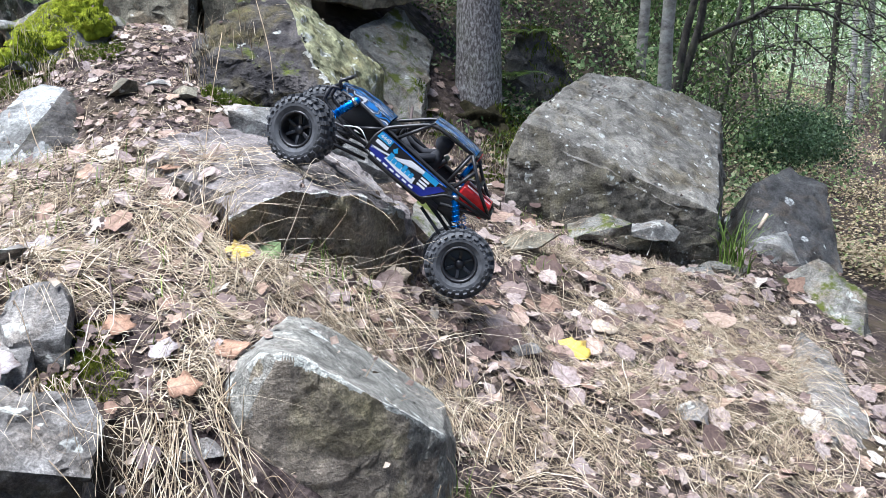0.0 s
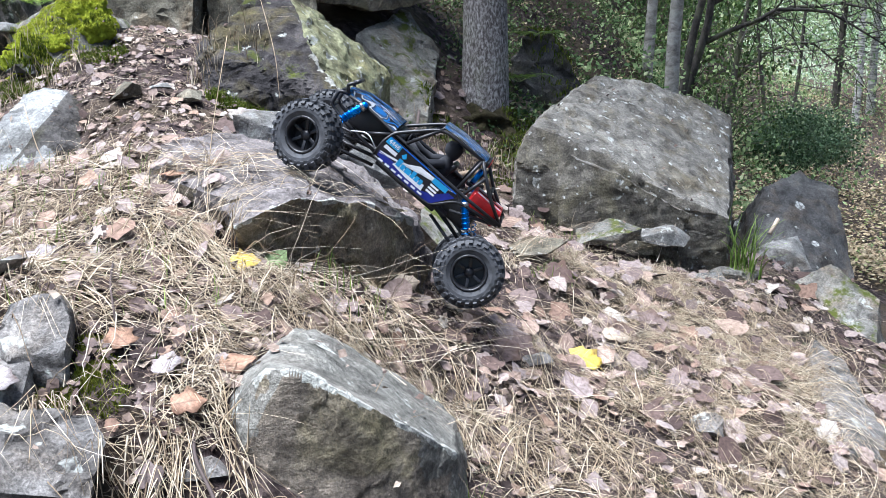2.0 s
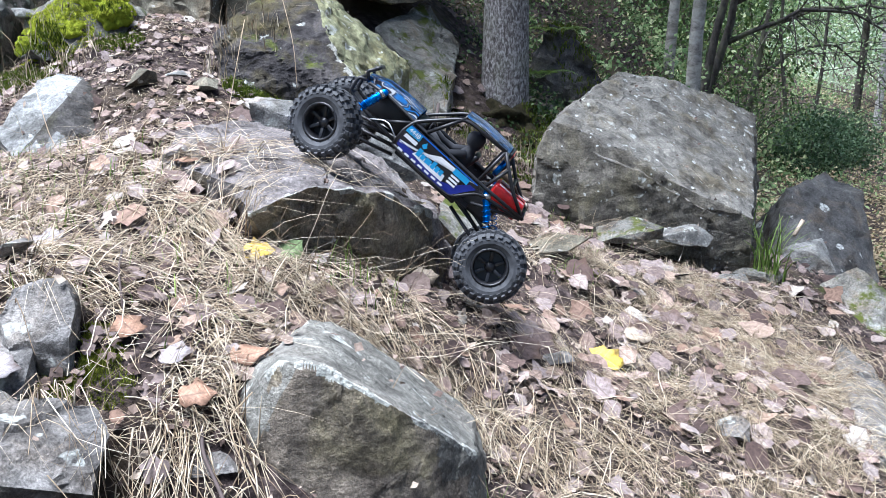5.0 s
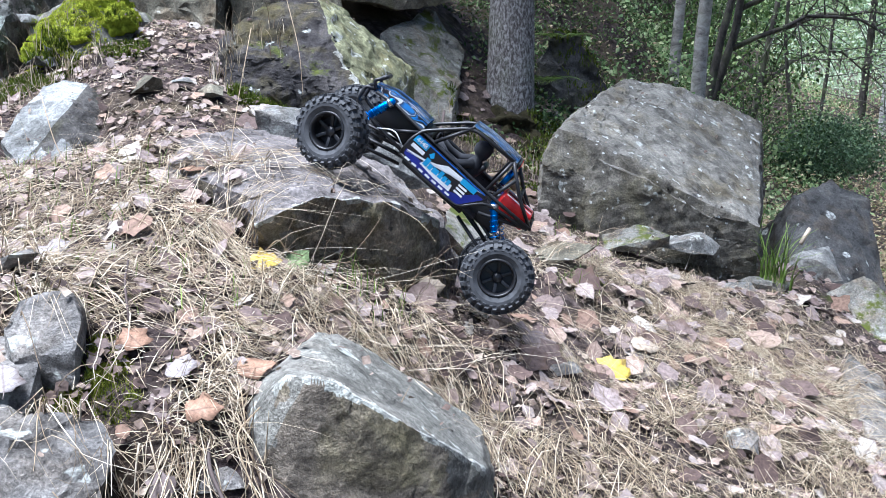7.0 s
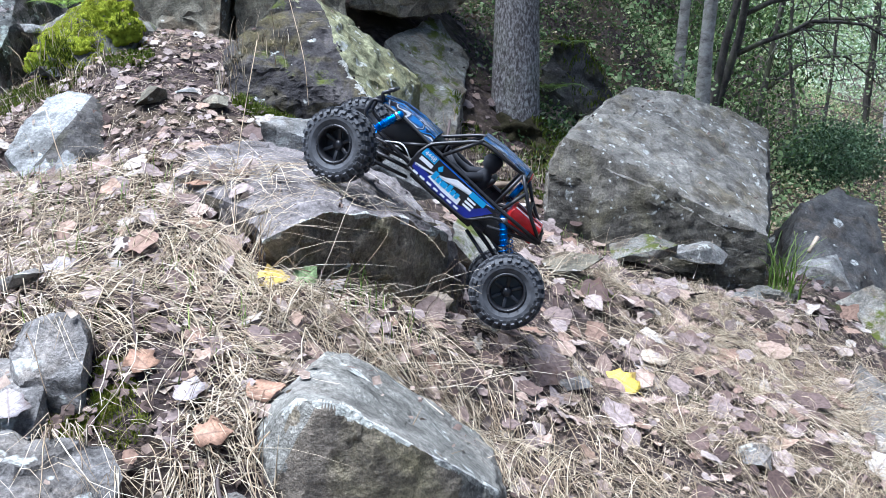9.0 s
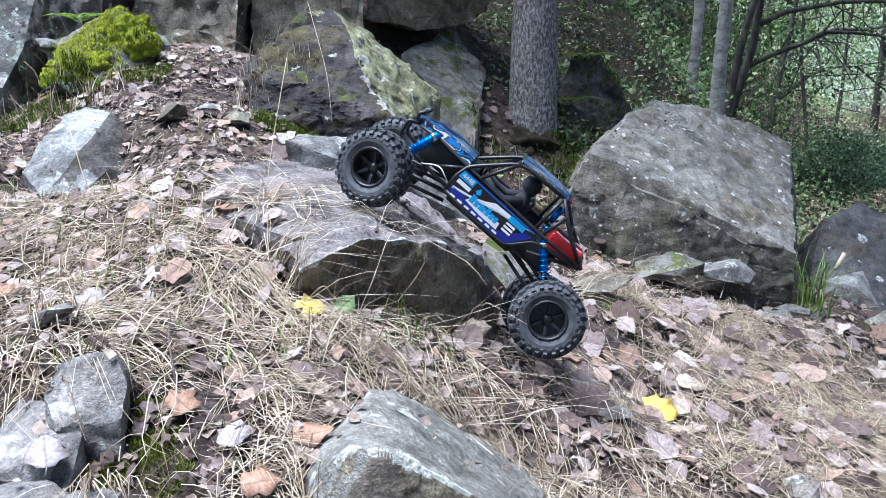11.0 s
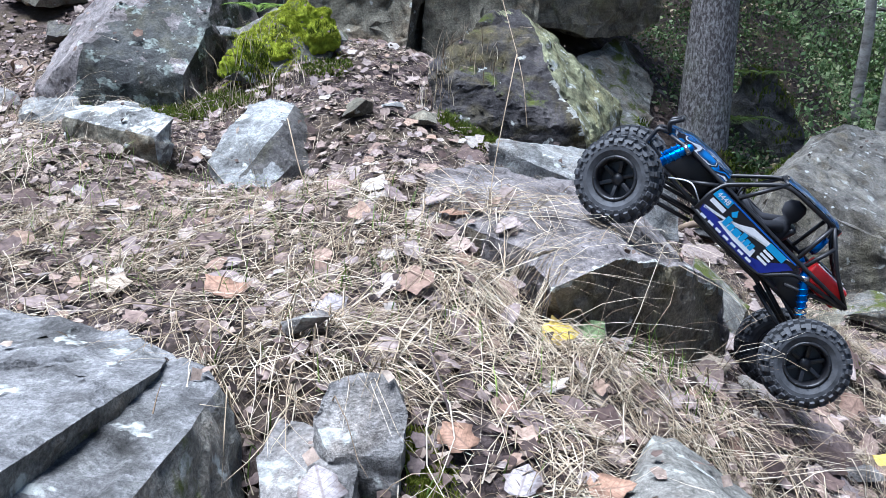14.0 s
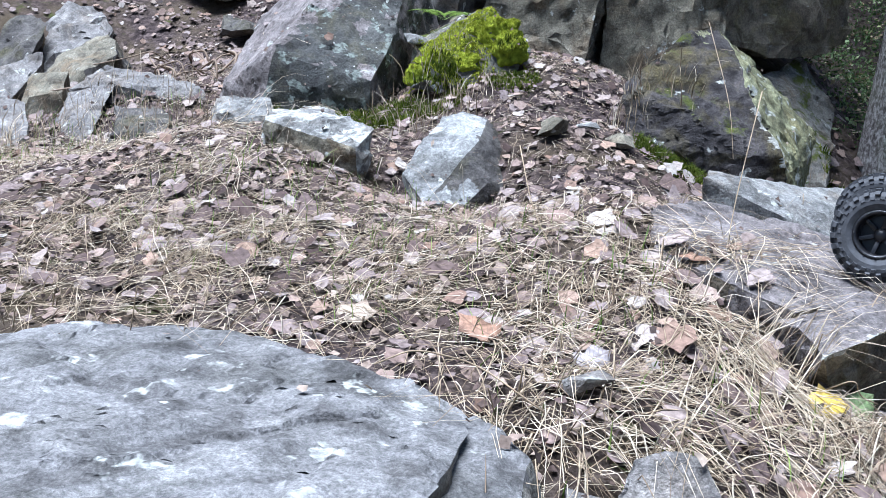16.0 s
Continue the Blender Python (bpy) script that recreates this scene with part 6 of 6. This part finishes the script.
def tree(base, height, radius, lean, bark_mat, leaf_mat, label, seed, crown_from=0.35, leaves=26, limbs=12, leaf_size=0.07, reach=0.3, spread_=0.22, droop=0.0, flare=1.5, twigs=5):
    """A tapered, slightly crooked trunk with limbs, twigs and leaves at their ends."""
    rng = random.Random(seed)
    top = new("tree")
    top.location = base
    path, radii = [], []
    for k in range(11):
        t = k / 10
        wob = Vector((rng.gauss(0, 0.012), rng.gauss(0, 0.012), 0)) * height * (0.3 + t) * 0.5
        path.append(Vector((lean[0] * t * height, lean[1] * t * height, t * height - (0.25 if k == 0 else 0))) + wob)
        radii.append(radius * (1 - 0.8 * t) * (flare if k == 0 else 1))
    path.insert(1, path[0].lerp(path[1], 0.35))
    radii.insert(1, radius * 1.08)
    part("trunk", tube_bm(path, radii, 14), bark_mat, top)
    ends = []
    for k in range(limbs):
        t = crown_from + (0.97 - crown_from) * (k + rng.random()) / limbs
        i = min(len(path) - 2, int(t * (len(path) - 1)))
        p = path[i].lerp(path[i + 1], t * (len(path) - 1) - i)
        a = k * 2.4 + rng.uniform(-0.5, 0.5)
        ln = height * reach * (1.15 - 0.7 * t) * rng.uniform(0.7, 1.2)
        d = Vector((math.cos(a), math.sin(a), rng.uniform(0.1, 0.7) - droop))
        pts = [p, p + d * ln * 0.4 + Vector((0, 0, 0.02)), p + d * ln * 0.75 + Vector((0, 0, rng.uniform(-0.08, 0.1) * ln)), p + d * ln]
        bm = tube_bm(pts, [radius * 0.35 * (1 - t * 0.6), radius * 0.25 * (1 - t * 0.6), radius * 0.14 * (1 - t * 0.5), radius * 0.05], 6)
        for j in range(twigs):
            q = pts[1].lerp(pts[3], rng.random())
            e = q + Vector((rng.gauss(0, 1), rng.gauss(0, 1), rng.gauss(0.1, 0.6) - droop)).normalized() * ln * rng.uniform(0.25, 0.5)
            tube_bm([q, q.lerp(e, 0.5) + Vector((0, 0, 0.03 * ln)), e], [radius * 0.09, radius * 0.06, radius * 0.03], 5, bm)
            ends += [e, q.lerp(e, 0.55)]
        part("limb", bm, bark_mat, top)
        ends += [pts[3], pts[2]]
    if leaves:
        leaf_cloud("crown", ends, leaves, spread_, leaf_size, leaf_mat, seed, top)
    return tagged(top, label, "tree", "trees of the wood")


def at_ground(x, y):
    return (x, y, float(ground_z([x], [y], False)[0]) - 0.05)


# crown out of view, its dense leaves added to shade the bank behind
main_tree = tree((0.30, 2.72, 0.0), 7.0, 0.105, (0.035, 0.0), GREY_BARK, FOLIAGE, "grey furrowed tree trunk with a mossy foot", 1, 0.42, 70, 16, 0.1, 0.34, 0.4)
near_trees = (
    (1.74, 4.9, 6.5, 0.05, (0.02, 0.0), PALE_BARK, FOLIAGE, "slender pale grey trunk behind the boulder"),
    (1.63, 5.2, 6.5, 0.038, (0.03, 0.0), PALE_BARK, FOLIAGE, "slender grey trunk beside a paler one"),
    (1.95, 5.6, 6.0, 0.032, (0.2, 0.0), DARK_BARK, FOLIAGE, "dark leaning trunk in the wood"))
for k, (x, y, h, r, lean, b, f, lab) in enumerate(near_trees):
    tree(at_ground(x, y), h, r, lean, b, f, lab, 10 + k, 0.45, 9, 12, 0.07, 0.27, 0.3)
# bare drooping branches across the view into the wood
for k, (x, y, h, r, ln) in enumerate(((3.3, 7.4, 3.8, 0.022, -0.1), (4.0, 8.6, 4.2, 0.022, 0.05))):
    tree(at_ground(x, y), h, r, (ln, 0.0), DARK_BARK, FOLIAGE_LIGHT, "half-bare dark tree with drooping branches", 30 + k, 0.14, 4, 24, 0.045, 0.42, 0.15, 0.3, 1.5, 9)
# birches and thin stems along the wood path
rng = random.Random(77)
for k, (x, y) in enumerate(((5.9, 12.0), (5.75, 11.0), (6.5, 12.2), (5.75, 10.0), (6.6, 11.2), (7.2, 13.0))):
    tree(at_ground(x, y), rng.uniform(7, 9), rng.uniform(0.045, 0.07), (rng.uniform(-0.02, 0.04), 0), BIRCH_BARK if k % 3 else DARK_BARK, FOLIAGE_LIGHT, "thin white birch stem by the wood path" if k % 3 else "thin dark stem by the wood path", 40 + k, 0.3, 14, 12, 0.11, 0.22, 0.4)
protos = [tree(at_ground(1.7, 9.0), 3.6, 0.05, (0.02, 0), DARK_BARK, FOLIAGE_LIGHT, "young broadleaf tree in the wood", 60, 0.1, 90, 18, 0.04, 0.3, 0.24),
          tree(at_ground(2.0, 10.5), 3.2, 0.045, (-0.02, 0), DARK_BARK, FOLIAGE, "dark green broadleaf tree in the wood", 61, 0.12, 90, 18, 0.04, 0.3, 0.24),
          tree(at_ground(5.0, 14.0), 4.5, 0.06, (0.0, 0), BIRCH_BARK, FOLIAGE_LIGHT, "birch with light green leaves in the wood", 62, 0.15, 50, 18, 0.07, 0.28, 0.34)]
for k in range(6):
    s = rng.uniform(0.03, 0.25)
    d = rng.uniform(11, 22)
    src = protos[0]
    t = copy_thing(src, Matrix.Translation(at_ground(s * d, d - 1.5)) @ Matrix.Rotation(rng.uniform(0, 6.3), 4, "Z"))
    g = rng.uniform(0.8, 1.2)
    t.scale = (g, g, g)
for k in range(6):
    s, d = rng.uniform(0.28, 0.62), rng.uniform(17, 26)
    t = copy_thing(protos[2], Matrix.Translation(at_ground(s * d, d - 1.5)) @ Matrix.Rotation(rng.uniform(0, 6.3), 4, "Z"))
    g = rng.uniform(0.9, 1.4)
    t.scale = (g, g, g)


def arching_tree(x, y, seed, arcs):
    """A dark crooked tree whose bare limbs arch far out over the path: arcs are start height, reach, rise and heading."""
    rng = random.Random(seed)
    top = new("tree")
    top.location = at_ground(x, y)
    path = [Vector((0.07 * k + rng.uniform(-0.03, 0.03), rng.uniform(-0.03, 0.03), 0.42 * k - 0.1)) for k in range(9)]
    part("trunk", tube_bm(path, [0.036 - 0.003 * k for k in range(9)], 10), DARK_BARK, top)
    ends = []
    for z, out, rise, head in arcs:
        p = path[min(8, int(z / 0.42))].lerp(path[min(8, int(z / 0.42) + 1)], z / 0.42 % 1)
        d = Vector((math.cos(head), math.sin(head), 0))
        pts = []
        for k in range(9):
            t = k / 8
            pts.append(p + d * out * t + Vector((0, 0, rise * math.sin(t * 2.6) - 0.25 * out * t * t)) + Vector((rng.gauss(0, 0.02), rng.gauss(0, 0.02), rng.gauss(0, 0.02))) * (k > 0))
        bm = tube_bm(pts, [0.024 - 0.0026 * k for k in range(9)], 6)
        for k in range(22):
            i = rng.randrange(1, 8)
            q = pts[i].lerp(pts[i + 1], rng.random())
            w = (d * rng.uniform(0.3, 1.0) + Vector((rng.gauss(0, 0.5), rng.gauss(0, 0.5), rng.gauss(-0.1, 0.5)))).normalized() * out * rng.uniform(0.15, 0.4)
            m = q + w * 0.5 + Vector((0, 0, 0.03))
            e = q + w + Vector((0, 0, -0.06 * out))
            tube_bm([q, m, e], [0.007, 0.005, 0.002], 4, bm)
            for _ in range(2):
                f = m + Vector((rng.gauss(0, 1), rng.gauss(0, 1), rng.gauss(-0.2, 0.7))).normalized() * out * 0.12
                tube_bm([m, f], [0.003, 0.0015], 4, bm)
                ends.append(f)
            ends.append(e)
        part("limb", bm, DARK_BARK, top)
    leaf_cloud("crown", ends, 3, 0.06, 0.035, FOLIAGE_LIGHT, seed, top)
    tagged(top, "dark crooked tree with bare arching limbs", "tree", "trees of the wood")


arching_tree(2.05, 5.7, 71, [(0.7, 1.5, 0.35, -0.1), (1.0, 1.9, 0.3, 0.15), (1.25, 1.6, 0.2, 0.4), (1.5, 2.2, 0.25, 0.0), (1.8, 2.0, 0.1, 0.3), (1.2, 1.0, 0.3, 2.9), (2.1, 2.3, 0.05, 0.1)])
arching_tree(2.9, 7.6, 72, [(0.6, 1.4, 0.4, 0.2), (1.1, 1.8, 0.3, -0.2), (1.5, 1.7, 0.3, 2.8), (1.9, 2.2, 0.2, 0.1), (2.3, 2.0, 0.1, 0.5), (2.0, 1.8, 0.2, -0.6)])


def far_wood():
    """The leafy far side of the valley, lit from above, its haze put into the leaf colour."""
    rng = random.Random(91)
    spots = []
    for _ in range(5200):
        d = rng.uniform(17, 42)
        s = rng.uniform(0.08, 0.95)
        z = float(ground_z([s * d], [d - 1.5], False)[0])
        spots.append(Vector((s * d, d - 1.5, z + rng.random() ** 1.5 * 3.0)))
    ob = leaf_cloud("far_wood", spots, 38, 0.45, 0.075, FOLIAGE_HAZED, 8, None, 0.5)
    tagged(ob, "green leafy wood across the valley, haze put into its colour", "wood", kind="stuff")


# Leaf greens lifted towards white: the distance haze is in the colour.
FOLIAGE_HAZED = random_colour("pale_far_leaves", [(0.0, (0.3, 0.43, 0.28)), (0.5, (0.55, 0.68, 0.48)), (1.0, (0.8, 0.86, 0.7))], 0.6, True, 10, 0.3, 0.5)
far_wood()
for k in range(3):
    x, y = rng.uniform(-1.0, 1.0), rng.uniform(5.0, 10)
    copy_thing(protos[1], Matrix.Translation(at_ground(x, y)) @ Matrix.Rotation(rng.uniform(0, 6.3), 4, "Z"))
# unseen trees added behind and beside the camera close the place and shade the slope
for x, y in ((-7, -6), (-2, -9), (5, -9), (9, -3)):
    copy_thing(protos[rng.randrange(3)], Matrix.Translation(at_ground(x, y)) @ Matrix.Rotation(rng.uniform(0, 6.3), 4, "Z"))


def shrub(x, y, height, wide, mat, label, seed, n=40, per=60, size=0.05):
    rng = random.Random(seed)
    top = new("shrub")
    top.location = at_ground(x, y)
    bm, ends = bmesh.new(), []
    for _ in range(n):
        a, r = rng.uniform(0, 6.3), wide * math.sqrt(rng.random())
        h = height * rng.uniform(0.3, 1.0) * (1 - 0.4 * (r / wide) ** 2)
        e = Vector((r * math.cos(a), r * math.sin(a), h))
        tube_bm([Vector((e.x * 0.1, e.y * 0.1, 0)), Vector((e.x * 0.5, e.y * 0.5, h * 0.6)), e], [0.006, 0.004, 0.002], 5, bm)
        ends.append(e)
    part("woody_base", bm, DARK_BARK, top)
    leaf_cloud("foliage", ends, per, 0.11 * wide / 0.5, size, mat, seed, top)
    tagged(top, label, "shrub", "shrubs at the edge of the wood")


shrub(2.95, 5.9, 0.6, 0.36, FOLIAGE_BLUE, "dense dark green shrub behind the boulder", 1, 60, 130, 0.03)
shrub(3.5, 6.9, 0.65, 0.4, FOLIAGE_BLUE, "dark bluish green shrub by the path", 2, 60, 130, 0.032)
shrub(2.3, 5.6, 0.6, 0.45, FOLIAGE, "leafy green shrub among the trunks", 3, 30, 50, 0.03)
shrub(3.0, 9.5, 1.0, 0.8, FOLIAGE, "broad green shrub deeper in the wood", 4, 40, 80, 0.05)
shrub(2.6, 8.0, 1.1, 0.8, FOLIAGE, "broad green shrub deeper in the wood", 5, 40, 80, 0.05)
shrub(1.2, 6.0, 0.9, 0.7, FOLIAGE, "tangled dark undergrowth on the bank", 6, 40, 40, 0.03)
shrub(7.6, 12.0, 1.2, 0.9, FOLIAGE_LIGHT, "light green shrub beyond the path", 7, 40, 70, 0.06)


def undergrowth():
    """Ivy, bramble and seedlings over the bank behind the boulders."""
    rng = random.Random(12)
    spots = []
    while len(spots) < 4200:
        x, y = rng.uniform(-0.2, 3.4), rng.uniform(1.9, 8.0)
        if x > 0.3 + 0.55 * (y - 1.0) or patch_sum(x, y, [(0.65, 2.6, 0.25, 0.6, 1.0), (0.9, 3.9, 0.6, 0.9, 1.6), (1.2, 6, 1.5, 2, 0.8)]) < rng.random():
            continue
        p, n, earth = drop(x, y)
        if p and earth:
            spots.append(p + Vector((0, 0, rng.uniform(0.0, 0.05))))
    ob = leaf_cloud("undergrowth", spots, 12, 0.045, 0.02, FOLIAGE, 3, None, 0.4)
    tagged(ob, "low ivy and seedlings covering the bank", "undergrowth", kind="stuff")
    bright = leaf_cloud("seedlings", [p + Vector((0, 0, 0.02)) for p in spots[::4]], 5, 0.05, 0.026, FOLIAGE_LIGHT, 9, None, 0.5)
    tagged(bright, "light green seedlings scattered over the dark bank", "undergrowth", kind="stuff")
    dead = leaf_cloud("bank_litter", [p for p in spots[1::3]], 6, 0.06, 0.03, PATH_LEAF, 10, None, 0.1, 0.3)
    tagged(dead, "brown leaves caught on the bank", "leaf litter", kind="stuff")


undergrowth()


def floor_plants():
    """Low plants and seedlings on the floor of the wood, thinner along the path."""
    rng = random.Random(14)
    spots = []
    while len(spots) < 2600:
        d = rng.uniform(5.0, 20.0)
        x, y = rng.uniform(0.15, 0.75) * d, d - 1.7
        if abs(x - 0.5 * d) < 0.03 * d and rng.random() < 0.93 or (x > 0.4 * d and rng.random() < 0.75):
            continue
        z = float(ground_z([x], [y], False)[0])
        spots.append(Vector((x, y, z + rng.uniform(0.0, 0.12))))
    ob = leaf_cloud("floor_plants", spots, 9, 0.1, 0.045, FOLIAGE_LIGHT, 5, None, 0.4)
    tagged(ob, "light green seedlings on the woodland floor", "undergrowth", kind="stuff")


floor_plants()


def path_litter():
    """Tan leaves and grass bits on the trodden way into the wood."""
    rng = random.Random(15)
    spots = []
    while len(spots) < 5200:
        d = 4.6 + 13.0 * rng.random() ** 1.6
        x, y = rng.uniform(0.3, 0.75) * d, d - 1.7
        z = float(ground_z([x], [y], False)[0])
        spots.append(Vector((x, y, z + 0.012)))
    ob = leaf_cloud("path_litter", spots, 14, 0.14, 0.03, PATH_LEAF, 6, None, 0.06, 0.2)
    tagged(ob, "tan leaves and dry grass strewn along the wood path", "leaf litter", kind="stuff")


path_litter()


tufts("moss_patch", [(0.32, 2.0, 0.14, 350, 0.02), (0.46, 2.35, 0.16, 700, 0.022), (0.12, 2.4, 0.1, 300, 0.02), (0.6, 2.7, 0.22, 1500, 0.022), (0.8, 3.2, 0.25, 1500, 0.03)], DARK_MOSS, "green moss and grass on the bank under the tree", "moss", 0.0035, 26)
tufts("dry_grass", [(0.2, 2.2, 0.25, 200, 0.08), (-0.55, 1.25, 0.1, 40, 0.06), (-0.64, 1.2, 0.05, 40, 0.07), (-1.2, 1.2, 0.2, 120, 0.08), (-2.3, 1.2, 0.4, 200, 0.1)], STRAW, "thin dry grass hanging from the rocks", "dry grass", 0.0016, 27)


def fern(x, y, z, seed, label, size=0.3):
    rng = random.Random(seed)
    top = new("fern")
    top.location = (x, y, z)
    for k in range(6):
        a = k * 1.05 + rng.uniform(-0.3, 0.3)
        d = Vector((math.cos(a), math.sin(a), 0))
        v, f = [], []
        for i in range(26):
            t = i / 25
            c = d * size * t + Vector((0, 0, size * (0.75 * t - 0.75 * t * t)))
            w = size * 0.26 * math.sin(math.pi * min(1, 0.12 + t * 0.88)) * (1 if i < 25 else 0.2)
            s = Vector((-d.y, d.x, 0))
            for sgn in (-1, 1):
                o = len(v)
                tip = c + s * sgn * w + d * w * 0.35 + Vector((0, 0, -0.15 * w))
                v += [c, c + d * size * 0.02 + s * sgn * w * 0.4, tip, c + d * size * 0.045 + s * sgn * w * 0.35]
                f.append((o, o + 1, o + 2, o + 3))
        ob = flat_object("frond", v, f, GREEN_BLADE)
        ob.parent = top
    tagged(top, label, "fern", "ferns on the bank")


fern(0.6, 3.15, 0.40, 1, "bright green fern behind the tree", 0.2)
fern(0.5, 2.95, 0.2, 3, "small green fern under the tree", 0.2)
fern(-1.28, 1.62, 0.58, 5, "small dark fern above the moss", 0.14)
